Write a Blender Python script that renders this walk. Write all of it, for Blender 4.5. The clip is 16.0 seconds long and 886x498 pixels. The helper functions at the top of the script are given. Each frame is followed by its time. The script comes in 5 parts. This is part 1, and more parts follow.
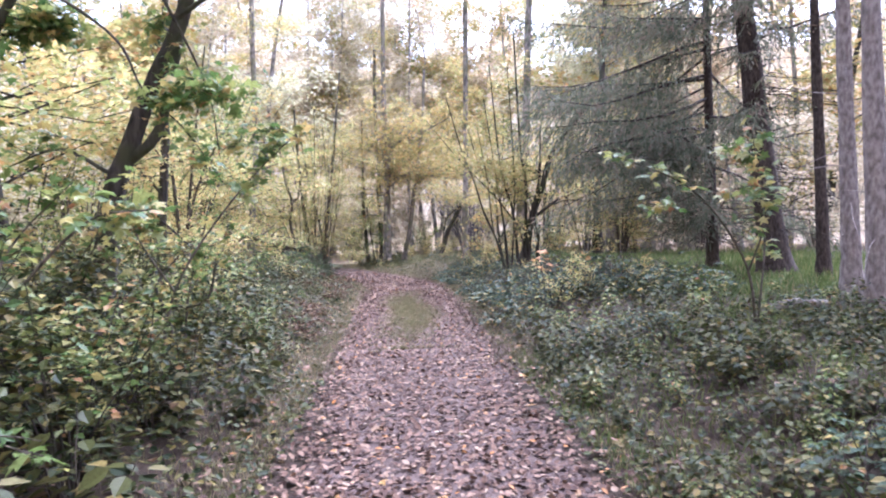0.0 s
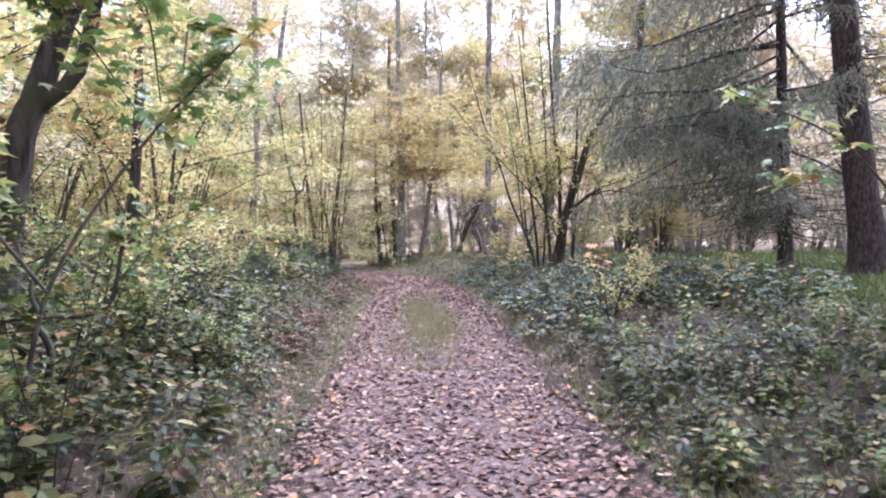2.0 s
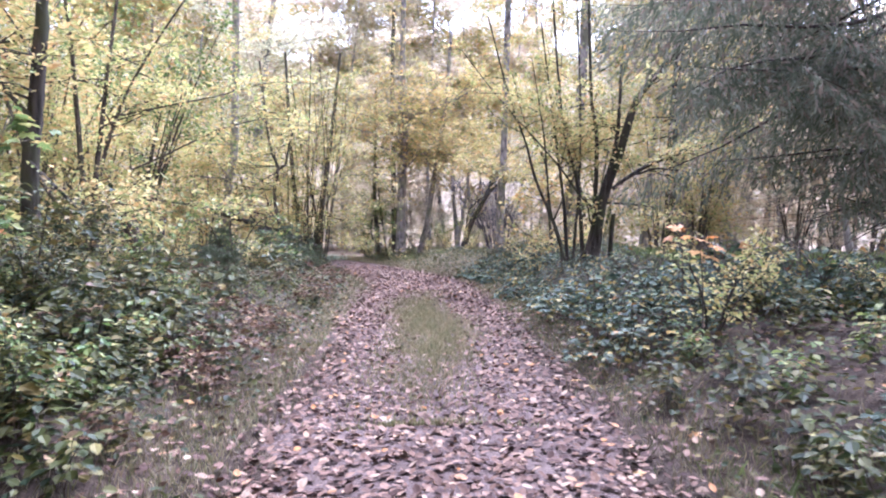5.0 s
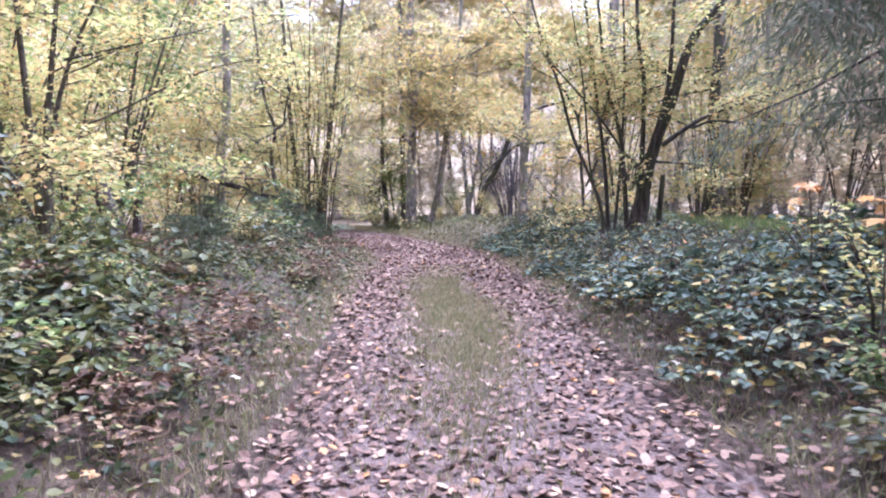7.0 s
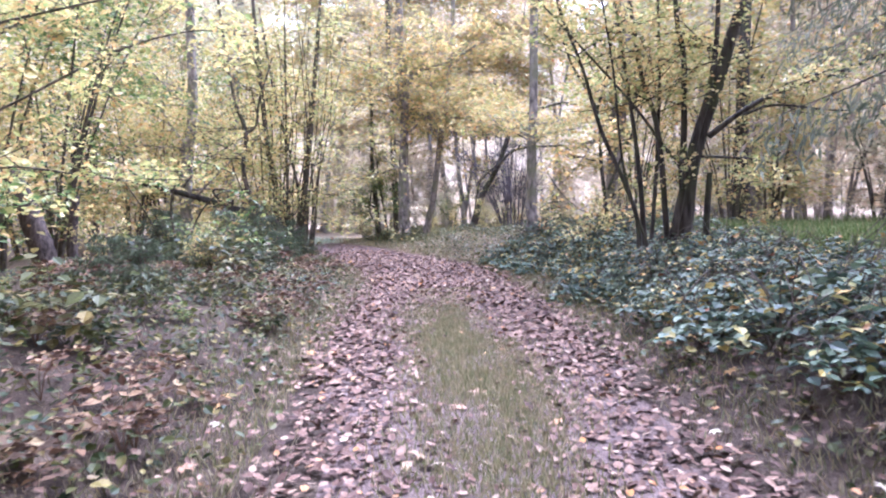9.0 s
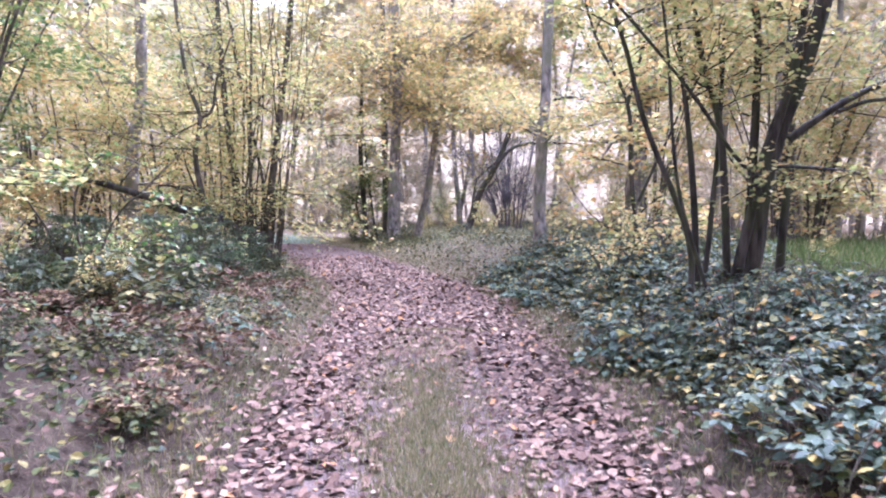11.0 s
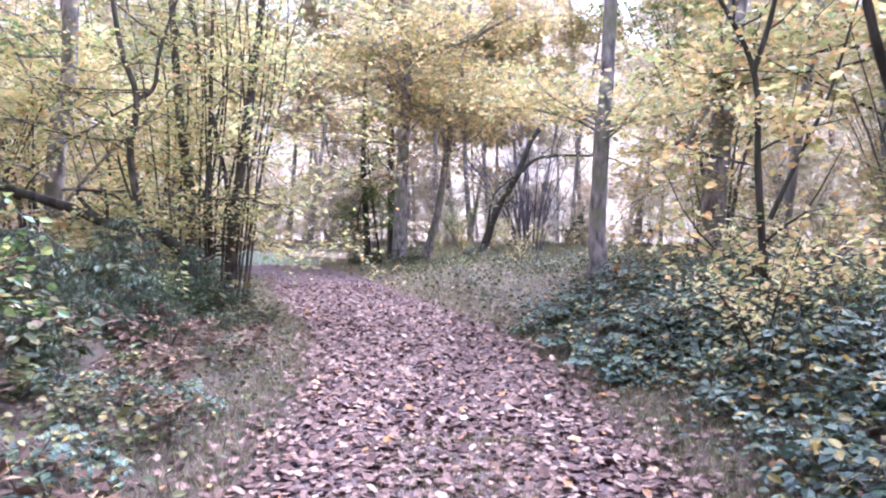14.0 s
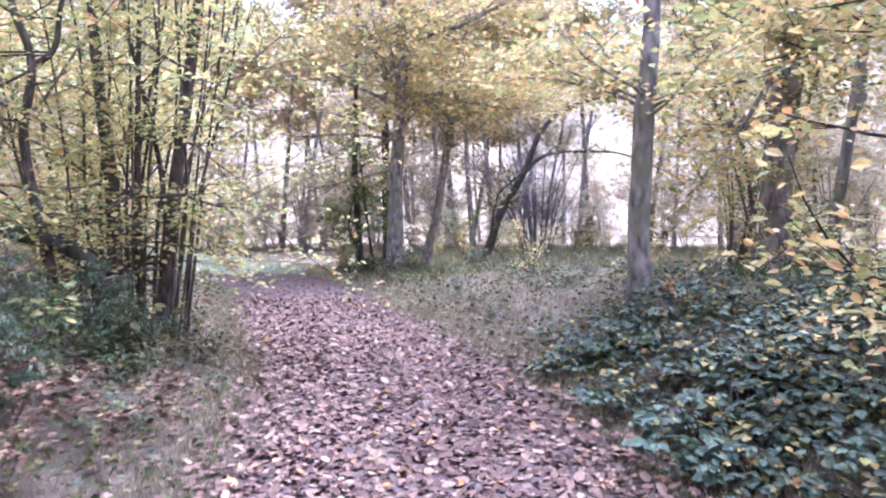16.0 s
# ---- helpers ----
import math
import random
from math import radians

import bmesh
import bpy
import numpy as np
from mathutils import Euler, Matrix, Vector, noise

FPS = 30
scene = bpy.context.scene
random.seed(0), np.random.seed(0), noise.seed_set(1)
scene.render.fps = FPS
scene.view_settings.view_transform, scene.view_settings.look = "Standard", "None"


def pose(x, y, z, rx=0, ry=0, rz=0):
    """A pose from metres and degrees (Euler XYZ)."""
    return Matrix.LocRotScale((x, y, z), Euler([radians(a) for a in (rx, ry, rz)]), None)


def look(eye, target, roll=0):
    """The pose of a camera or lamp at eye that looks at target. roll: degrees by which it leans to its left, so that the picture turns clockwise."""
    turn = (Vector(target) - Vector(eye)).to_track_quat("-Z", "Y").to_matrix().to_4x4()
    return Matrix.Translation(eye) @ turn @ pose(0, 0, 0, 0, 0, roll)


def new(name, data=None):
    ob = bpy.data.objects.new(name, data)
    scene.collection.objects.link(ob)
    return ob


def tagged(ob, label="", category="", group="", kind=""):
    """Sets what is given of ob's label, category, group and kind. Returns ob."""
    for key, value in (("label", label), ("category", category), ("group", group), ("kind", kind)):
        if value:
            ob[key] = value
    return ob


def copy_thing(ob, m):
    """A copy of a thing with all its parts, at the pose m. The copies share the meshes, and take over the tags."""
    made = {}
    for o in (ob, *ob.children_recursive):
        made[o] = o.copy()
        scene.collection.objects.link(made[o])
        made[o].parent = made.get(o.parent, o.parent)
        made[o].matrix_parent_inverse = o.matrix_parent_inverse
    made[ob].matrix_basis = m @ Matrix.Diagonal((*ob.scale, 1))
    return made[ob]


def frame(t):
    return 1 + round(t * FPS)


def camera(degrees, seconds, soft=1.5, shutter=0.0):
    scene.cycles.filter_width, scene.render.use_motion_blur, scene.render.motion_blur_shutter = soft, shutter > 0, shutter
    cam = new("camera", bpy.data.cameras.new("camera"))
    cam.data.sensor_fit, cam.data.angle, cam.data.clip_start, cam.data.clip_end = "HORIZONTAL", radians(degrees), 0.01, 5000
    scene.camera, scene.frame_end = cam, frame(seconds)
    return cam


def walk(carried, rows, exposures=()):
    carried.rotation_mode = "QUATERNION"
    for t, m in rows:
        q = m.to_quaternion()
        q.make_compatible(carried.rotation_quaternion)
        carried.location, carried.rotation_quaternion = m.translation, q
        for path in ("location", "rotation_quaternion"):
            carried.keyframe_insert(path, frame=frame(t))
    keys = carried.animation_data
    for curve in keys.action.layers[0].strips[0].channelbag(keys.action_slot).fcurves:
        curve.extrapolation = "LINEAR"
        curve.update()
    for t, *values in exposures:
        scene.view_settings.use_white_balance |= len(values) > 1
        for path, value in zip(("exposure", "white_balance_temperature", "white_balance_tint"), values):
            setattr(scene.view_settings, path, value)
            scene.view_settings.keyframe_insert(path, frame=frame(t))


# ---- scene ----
cam = camera(65, 16.0, soft=2.1, shutter=0.3)
PATH = [
    (0, (0.679, -0.177, 1.884), (0.806, 1.819, 1.835), -2.2),
    (0.5, (0.726, 0.48, 1.85), (0.848, 2.475, 1.791), -1.6),
    (1, (0.694, 1.122, 1.827), (0.837, 3.116, 1.759), -1.1),
    (1.2, (0.682, 1.394, 1.791), (0.828, 3.387, 1.734), -2.0),
    (1.5, (0.716, 1.845, 1.766), (0.838, 3.841, 1.752), -2.3),
    (1.8, (0.704, 2.314, 1.695), (0.806, 4.312, 1.68), -2.2),
    (2, (0.642, 2.538, 1.667), (0.729, 4.536, 1.627), -1.8),
    (2.4, (0.639, 3.056, 1.604), (0.743, 5.053, 1.563), -1.8),
    (2.5, (0.68, 3.194, 1.603), (0.795, 5.191, 1.608), -2.0),
    (2.7, (0.703, 3.521, 1.59), (0.791, 5.519, 1.584), -0.7),
    (3, (0.73, 3.84, 1.548), (0.811, 5.839, 1.549), -0.3),
    (3.5, (0.691, 4.488, 1.519), (0.777, 6.485, 1.469), -0.7),
    (4, (0.758, 5.124, 1.466), (0.842, 7.121, 1.423), -0.9),
    (4.2, (0.759, 5.347, 1.429), (0.837, 7.345, 1.386), -0.1),
    (6.3, (0.555, 7.538, 1.346), (0.639, 9.533, 1.242), -0.7),
    (6.5, (0.571, 7.746, 1.352), (0.629, 9.74, 1.217), -0.8),
    (7, (0.528, 8.33, 1.332), (0.587, 10.325, 1.192), -0.7),
    (7.5, (0.515, 8.891, 1.327), (0.569, 10.885, 1.177), -0.9),
    (8, (0.519, 9.49, 1.302), (0.568, 11.485, 1.175), -1.2),
    (8.5, (0.465, 10.09, 1.319), (0.542, 12.085, 1.194), -1.9),
    (9, (0.488, 10.703, 1.33), (0.565, 12.698, 1.216), -2.0),
    (9.2, (0.486, 10.938, 1.305), (0.57, 12.934, 1.207), -1.9),
    (11.3, (0.698, 13.752, 1.621), (0.778, 15.746, 1.486), 0.0),
    (11.5, (0.665, 13.963, 1.604), (0.725, 15.958, 1.48), -0.0),
    (12, (0.592, 14.663, 1.634), (0.671, 16.658, 1.508), -0.4),
    (12.5, (0.624, 15.304, 1.632), (0.703, 17.298, 1.502), -0.3),
    (13, (0.567, 15.983, 1.619), (0.679, 17.98, 1.568), -0.1),
    (13.5, (0.57, 16.556, 1.577), (0.702, 18.551, 1.507), -0.2),
    (14, (0.591, 17.168, 1.558), (0.667, 19.165, 1.478), 0.3),
    (14.5, (0.609, 17.747, 1.574), (0.688, 19.741, 1.444), 0.2),
    (15, (0.689, 18.387, 1.591), (0.757, 20.381, 1.463), 0.2),
    (15.5, (0.705, 19.021, 1.594), (0.78, 21.015, 1.461), 0.8),
    (16, (0.761, 19.602, 1.558), (0.831, 21.6, 1.485), 0.0),
]
walk(cam, [(t, look(eye, target, roll)) for t, eye, target, roll in PATH],
     [(0, 1.84, 5050, 23), (4, 1.92, 4990, 25), (9, 2.09, 4900, 27), (12.5, 2.19, 4840, 30), (16, 2.16, 4720, 29)])

# ---- world, sun, exposure ----
SUN_UP, SUN_TURN = radians(62), radians(40)
world = bpy.data.worlds.new("overcast_sky")
scene.world = world
world.use_nodes = True
wn, wl = world.node_tree.nodes, world.node_tree.links
sky = wn.new("ShaderNodeTexSky")
sky.sky_type = "NISHITA"
sky.sun_disc = False
sky.sun_elevation, sky.sun_rotation = SUN_UP, SUN_TURN
sky.air_density, sky.dust_density, sky.ozone_density = 1.0, 6.0, 1.0
wn["Background"].inputs["Strength"].default_value = 0.15
cloud = wn.new("ShaderNodeHueSaturation")
cloud.inputs["Saturation"].default_value, cloud.inputs["Value"].default_value = 0.3, 1.4
wl.new(sky.outputs["Color"], cloud.inputs["Color"])
wl.new(cloud.outputs["Color"], wn["Background"].inputs["Color"])
sun = new("sun", bpy.data.lights.new("sun", "SUN"))
sun.data.energy, sun.data.angle, sun.data.color = 1.5, radians(40), (1.0, 0.96, 0.92)
sun.matrix_world = look((0, 0, 0), (-math.sin(SUN_TURN) * math.cos(SUN_UP), -math.cos(SUN_TURN) * math.cos(SUN_UP), -math.sin(SUN_UP)))
# the backdrop's own emission, standing for bright hazy distance
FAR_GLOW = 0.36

# ---- materials ----


def shader(name):
    m = bpy.data.materials.new(name)
    m.use_nodes = True
    return m, m.node_tree.nodes, m.node_tree.links, m.node_tree.nodes["Principled BSDF"]


def ramp_of(nodes, stops, mode="LINEAR"):
    r = nodes.new("ShaderNodeValToRGB")
    r.color_ramp.interpolation = mode
    e = r.color_ramp.elements
    while len(e) < len(stops):
        e.new(0.5)
    for el, (p, c) in zip(e, stops):
        el.position, el.color = p, (*c, 1)
    return r


def leaf_mat(name, stops, rough=0.5, through_light=0.35, spec=0.4, vary=0.5):
    m, n, l, b = shader(name)
    geo = n.new("ShaderNodeNewGeometry")
    r = ramp_of(n, stops)
    l.new(geo.outputs["Random Per Island"], r.inputs["Fac"])
    tc, tex = n.new("ShaderNodeTexCoord"), n.new("ShaderNodeTexNoise")
    tex.inputs["Scale"].default_value, tex.inputs["Detail"].default_value = 60, 3
    l.new(tc.outputs["Object"], tex.inputs["Vector"])
    mix = n.new("ShaderNodeMix")
    mix.data_type, mix.blend_type = "RGBA", "MULTIPLY"
    mix.inputs["Factor"].default_value = 0.55
    spots = ramp_of(n, [(0.3, (0.45, 0.38, 0.3)), (0.6, (1, 1, 1))])
    l.new(tex.outputs["Fac"], spots.inputs["Fac"])
    l.new(r.outputs["Color"], mix.inputs["A"])
    l.new(spots.outputs["Color"], mix.inputs["B"])
    info, own = n.new("ShaderNodeObjectInfo"), n.new("ShaderNodeMix")
    own.data_type, own.blend_type = "RGBA", "MULTIPLY"
    own.inputs["Factor"].default_value = vary
    turn = ramp_of(n, [(0.0, (0.78, 0.95, 0.74)), (0.45, (1, 1, 1)), (1.0, (1.0, 0.87, 0.74))])
    l.new(info.outputs["Random"], turn.inputs["Fac"])
    l.new(mix.outputs["Result"], own.inputs["A"])
    l.new(turn.outputs["Color"], own.inputs["B"])
    mix = own
    l.new(mix.outputs["Result"], b.inputs["Base Color"])
    b.inputs["Roughness"].default_value = rough
    b.inputs["Specular IOR Level"].default_value = spec
    if through_light:
        t, ms = n.new("ShaderNodeBsdfTranslucent"), n.new("ShaderNodeMixShader")
        l.new(mix.outputs["Result"], t.inputs["Color"])
        ms.inputs["Fac"].default_value = through_light
        l.new(b.outputs["BSDF"], ms.inputs[1])
        l.new(t.outputs["BSDF"], ms.inputs[2])
        l.new(ms.outputs["Shader"], n["Material Output"].inputs["Surface"])
    return m


def bark_mat(name, dark, light, moss=None, scale=14.0, depth=0.6, stretch=0.16):
    m, n, l, b = shader(name)
    tc, mp = n.new("ShaderNodeTexCoord"), n.new("ShaderNodeMapping")
    mp.inputs["Scale"].default_value = (1, 1, stretch)
    l.new(tc.outputs["Object"], mp.inputs["Vector"])
    fine, broad = n.new("ShaderNodeTexNoise"), n.new("ShaderNodeTexNoise")
    fine.inputs["Scale"].default_value, fine.inputs["Detail"].default_value = scale, 6
    broad.inputs["Scale"].default_value, broad.inputs["Detail"].default_value = 2.2, 3
    l.new(mp.outputs["Vector"], fine.inputs["Vector"])
    l.new(tc.outputs["Object"], broad.inputs["Vector"])
    r = ramp_of(n, [(0.36, dark), (0.64, light)])
    l.new(fine.outputs["Fac"], r.inputs["Fac"])
    colour = r.outputs["Color"]
    if moss:
        mix = n.new("ShaderNodeMix")
        mix.data_type = "RGBA"
        edge = ramp_of(n, [(0.46, (0, 0, 0)), (0.62, (0.8, 0.8, 0.8))])
        l.new(broad.outputs["Fac"], edge.inputs["Fac"])
        l.new(edge.outputs["Color"], mix.inputs["Factor"])
        l.new(colour, mix.inputs["A"])
        mix.inputs["B"].default_value = (*moss, 1)
        colour = mix.outputs["Result"]
    l.new(colour, b.inputs["Base Color"])
    bump = n.new("ShaderNodeBump")
    bump.inputs["Strength"].default_value, bump.inputs["Distance"].default_value = depth, 0.03
    l.new(fine.outputs["Fac"], bump.inputs["Height"])
    l.new(bump.outputs["Normal"], b.inputs["Normal"])
    b.inputs["Roughness"].default_value = 0.85
    b.inputs["Specular IOR Level"].default_value = 0.2
    return m


def soil_mat(name, stops, scale=3.0, haze_tint=None):
    m, n, l, b = shader(name)
    tc = n.new("ShaderNodeTexCoord")
    broad, fine = n.new("ShaderNodeTexNoise"), n.new("ShaderNodeTexNoise")
    broad.inputs["Scale"].default_value, broad.inputs["Detail"].default_value = scale, 8
    broad.inputs["Roughness"].default_value = 0.7
    fine.inputs["Scale"].default_value, fine.inputs["Detail"].default_value = 55, 5
    l.new(tc.outputs["Object"], broad.inputs["Vector"])
    l.new(tc.outputs["Object"], fine.inputs["Vector"])
    r = ramp_of(n, stops)
    l.new(broad.outputs["Fac"], r.inputs["Fac"])
    mix = n.new("ShaderNodeMix")
    mix.data_type, mix.blend_type = "RGBA", "MULTIPLY"
    mix.inputs["Factor"].default_value = 0.7
    grain = ramp_of(n, [(0.35, (0.4, 0.38, 0.36)), (0.65, (1, 1, 1))])
    l.new(fine.outputs["Fac"], grain.inputs["Fac"])
    l.new(r.outputs["Color"], mix.inputs["A"])
    l.new(grain.outputs["Color"], mix.inputs["B"])
    colour = mix.outputs["Result"]
    if haze_tint:
        # towards and beyond the bend the floor colour is paled for distance haze
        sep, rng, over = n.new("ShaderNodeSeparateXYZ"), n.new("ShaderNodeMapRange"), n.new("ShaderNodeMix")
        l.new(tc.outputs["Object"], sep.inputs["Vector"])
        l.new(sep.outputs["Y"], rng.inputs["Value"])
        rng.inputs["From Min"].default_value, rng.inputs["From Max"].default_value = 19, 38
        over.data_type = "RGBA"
        over.inputs["B"].default_value = (*haze_tint, 1)
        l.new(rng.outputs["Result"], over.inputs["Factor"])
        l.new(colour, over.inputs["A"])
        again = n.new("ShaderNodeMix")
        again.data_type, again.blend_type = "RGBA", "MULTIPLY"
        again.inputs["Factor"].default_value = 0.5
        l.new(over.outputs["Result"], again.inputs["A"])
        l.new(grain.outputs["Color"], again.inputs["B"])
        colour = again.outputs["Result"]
    l.new(colour, b.inputs["Base Color"])
    bump = n.new("ShaderNodeBump")
    bump.inputs["Strength"].default_value, bump.inputs["Distance"].default_value = 0.8, 0.03
    l.new(fine.outputs["Fac"], bump.inputs["Height"])
    l.new(bump.outputs["Normal"], b.inputs["Normal"])
    b.inputs["Roughness"].default_value = 0.9
    b.inputs["Specular IOR Level"].default_value = 0.15
    return m


# the last colour is the haze painted into the far floor
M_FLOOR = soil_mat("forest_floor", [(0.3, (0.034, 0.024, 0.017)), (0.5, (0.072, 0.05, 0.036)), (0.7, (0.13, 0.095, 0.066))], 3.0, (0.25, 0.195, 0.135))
M_PATH = soil_mat("path_soil", [(0.3, (0.085, 0.06, 0.054)), (0.5, (0.14, 0.1, 0.09)), (0.72, (0.2, 0.148, 0.13))], 2.0)
M_YELLOW = leaf_mat("yellow_leaves", [(0.0, (0.28, 0.33, 0.12)), (0.3, (0.48, 0.47, 0.18)), (0.6, (0.66, 0.55, 0.24)), (0.85, (0.68, 0.5, 0.22)), (1.0, (0.55, 0.31, 0.12))], 0.5, 0.5)
M_LIME = leaf_mat("yellow_green_leaves", [(0.0, (0.08, 0.14, 0.04)), (0.4, (0.17, 0.23, 0.07)), (0.7, (0.33, 0.34, 0.12)), (0.9, (0.52, 0.42, 0.15)), (1.0, (0.42, 0.2, 0.1))], 0.45, 0.45)
# leaf colours lightened towards cream, with distance haze put into them
M_PALE = leaf_mat("haze_pale_leaves", [(0.0, (0.55, 0.51, 0.36)), (0.5, (0.74, 0.66, 0.48)), (1.0, (0.8, 0.67, 0.54))], 0.6, 0.5)
M_BRAMBLE = leaf_mat("bramble_leaves", [(0.0, (0.036, 0.055, 0.04)), (0.4, (0.085, 0.122, 0.085)), (0.76, (0.16, 0.2, 0.125)), (0.86, (0.28, 0.25, 0.085)), (0.96, (0.5, 0.36, 0.11)), (1.0, (0.3, 0.12, 0.06))], 0.5, 0.24, 0.22)
M_HERB = leaf_mat("undergrowth_leaves", [(0.0, (0.018, 0.03, 0.013)), (0.35, (0.05, 0.06, 0.019)), (0.6, (0.1, 0.104, 0.03)), (0.8, (0.14, 0.125, 0.044)), (0.94, (0.28, 0.215, 0.075)), (1.0, (0.11, 0.06, 0.04))], 0.5, 0.3, 0.22)
M_LITTER = leaf_mat("fallen_leaves", [(0.0, (0.045, 0.024, 0.02)), (0.35, (0.108, 0.062, 0.047)), (0.65, (0.185, 0.112, 0.083)), (0.88, (0.262, 0.17, 0.125)), (0.96, (0.36, 0.27, 0.195)), (1.0, (0.4, 0.17, 0.05))], 0.7, 0.0, 0.14, 0.0)
M_DRY = leaf_mat("dry_bracken", [(0.0, (0.045, 0.025, 0.018)), (0.5, (0.12, 0.068, 0.042)), (0.85, (0.21, 0.125, 0.07)), (1.0, (0.34, 0.24, 0.14))], 0.7, 0.2, 0.2)
M_GRASS = leaf_mat("grass_blades", [(0.0, (0.12, 0.14, 0.06)), (0.45, (0.23, 0.23, 0.11)), (0.75, (0.35, 0.3, 0.18)), (1.0, (0.42, 0.34, 0.23))], 0.5, 0.3, 0.3)
# very pale greens: the daylight of the open glade is in the colour
M_GLADE = leaf_mat("glade_grass", [(0.0, (0.3, 0.4, 0.3)), (0.6, (0.48, 0.6, 0.46)), (1.0, (0.6, 0.64, 0.5))], 0.4, 0.3, 0.5)
M_NEEDLE = leaf_mat("spruce_needles", [(0.0, (0.12, 0.14, 0.09)), (0.45, (0.22, 0.24, 0.17)), (0.75, (0.32, 0.33, 0.26)), (0.85, (0.32, 0.25, 0.2)), (1.0, (0.38, 0.31, 0.25))], 0.55, 0.5, 0.3)
M_NEEDLE2 = leaf_mat("young_spruce_needles", [(0.0, (0.05, 0.07, 0.036)), (0.6, (0.105, 0.14, 0.075)), (1.0, (0.19, 0.21, 0.12))], 0.5, 0.2, 0.3)
M_BARK_DARK = bark_mat("dark_mossy_bark", (0.022, 0.018, 0.016), (0.085, 0.07, 0.06), (0.06, 0.062, 0.032))
M_BARK_BROWN = bark_mat("brown_spruce_bark", (0.03, 0.023, 0.02), (0.1, 0.075, 0.067), None, 22, 0.7, 0.4)
M_BARK_PALE = bark_mat("pale_spruce_bark", (0.16, 0.13, 0.125), (0.34, 0.29, 0.28), None, 18, 0.6, 0.5)
M_BARK_GREY = bark_mat("grey_bark", (0.09, 0.077, 0.07), (0.34, 0.295, 0.265), (0.17, 0.165, 0.1), 9, 0.6, 0.45)
M_BARK_HAZEL = bark_mat("hazel_bark", (0.045, 0.037, 0.03), (0.15, 0.12, 0.098), (0.07, 0.068, 0.04), 20, 0.4, 0.3)
# bark of the far trees, its colour paled to stand for distance haze
M_BARK_FAR = bark_mat("haze_pale_bark", (0.16, 0.145, 0.13), (0.34, 0.31, 0.28), None, 10, 0.3)
M_DRYGRASS = leaf_mat("dry_grass_blades", [(0.0, (0.14, 0.12, 0.075)), (0.5, (0.22, 0.175, 0.12)), (0.85, (0.34, 0.28, 0.2)), (1.0, (0.2, 0.22, 0.11))], 0.6, 0.25, 0.2)
M_ORANGE = leaf_mat("orange_leaves", [(0.0, (0.5, 0.22, 0.07)), (0.5, (0.65, 0.36, 0.14)), (1.0, (0.7, 0.5, 0.28))], 0.5, 0.4)
M_GREEN = leaf_mat("fresh_grass_blades", [(0.0, (0.08, 0.12, 0.035)), (0.5, (0.14, 0.19, 0.06)), (0.85, (0.22, 0.26, 0.1)), (1.0, (0.32, 0.28, 0.15))], 0.5, 0.35, 0.3)
M_CREAM = leaf_mat("cream_leaves", [(0.0, (0.45, 0.36, 0.27)), (1.0, (0.6, 0.53, 0.42))], 0.5, 0.2)
M_DULL = leaf_mat("brown_maple_leaves", [(0.0, (0.2, 0.11, 0.07)), (1.0, (0.34, 0.2, 0.12))], 0.55, 0.1)
M_TWIG = bark_mat("grey_twigs", (0.06, 0.052, 0.058), (0.16, 0.14, 0.16), None, 20, 0.3)

# ---- mesh building ----


def mesh_of(name, verts, faces, mat, smooth=False):
    """A mesh from vertices and a list of face arrays (triangles or quads)."""
    me = bpy.data.meshes.new(name)
    verts = np.asarray(verts, np.float32)
    loops = np.concatenate([f.ravel() for f in faces]).astype(np.int32)
    sizes = np.concatenate([np.full(len(f), f.shape[1], np.int32) for f in faces])
    starts = np.concatenate([[0], np.cumsum(sizes)[:-1]]).astype(np.int32)
    me.vertices.add(len(verts))
    me.vertices.foreach_set("co", verts.ravel())
    me.loops.add(len(loops))
    me.loops.foreach_set("vertex_index", loops)
    me.polygons.add(len(sizes))
    me.polygons.foreach_set("loop_start", starts)
    me.polygons.foreach_set("use_smooth", np.full(len(sizes), smooth))
    me.update(calc_edges=True)
    me.materials.append(mat)
    return me


def part(name, me, parent, label=""):
    ob = new(name, me)
    ob.parent = parent
    if name in ("twig_mass", "cane_mass", "leaves", "crown", "needles", "bough_mass", "shoot_mass"):
        tagged(ob, kind="stuff")
    return tagged(ob, label)


def thing(name, x, y, z, label, category, group="", kind=""):
    ob = new(name)
    ob.location = (x, y, z)
    ob.empty_display_size = 0.2
    return tagged(ob, label, category, group, kind)


def smooth_line(points, n):
    """Catmull-Rom curve through a few points."""
    p = np.asarray(points, float)
    p = np.vstack([2 * p[0] - p[1], p, 2 * p[-1] - p[-2]])
    out = []
    for u in np.linspace(0, len(p) - 3 - 1e-6, n):
        i = int(u)
        f = u - i
        a, b, c, d = p[i:i + 4]
        out.append(0.5 * (2 * b + (c - a) * f + (2 * a - 5 * b + 4 * c - d) * f * f + (3 * b - a - 3 * c + d) * f ** 3))
    return np.array(out)


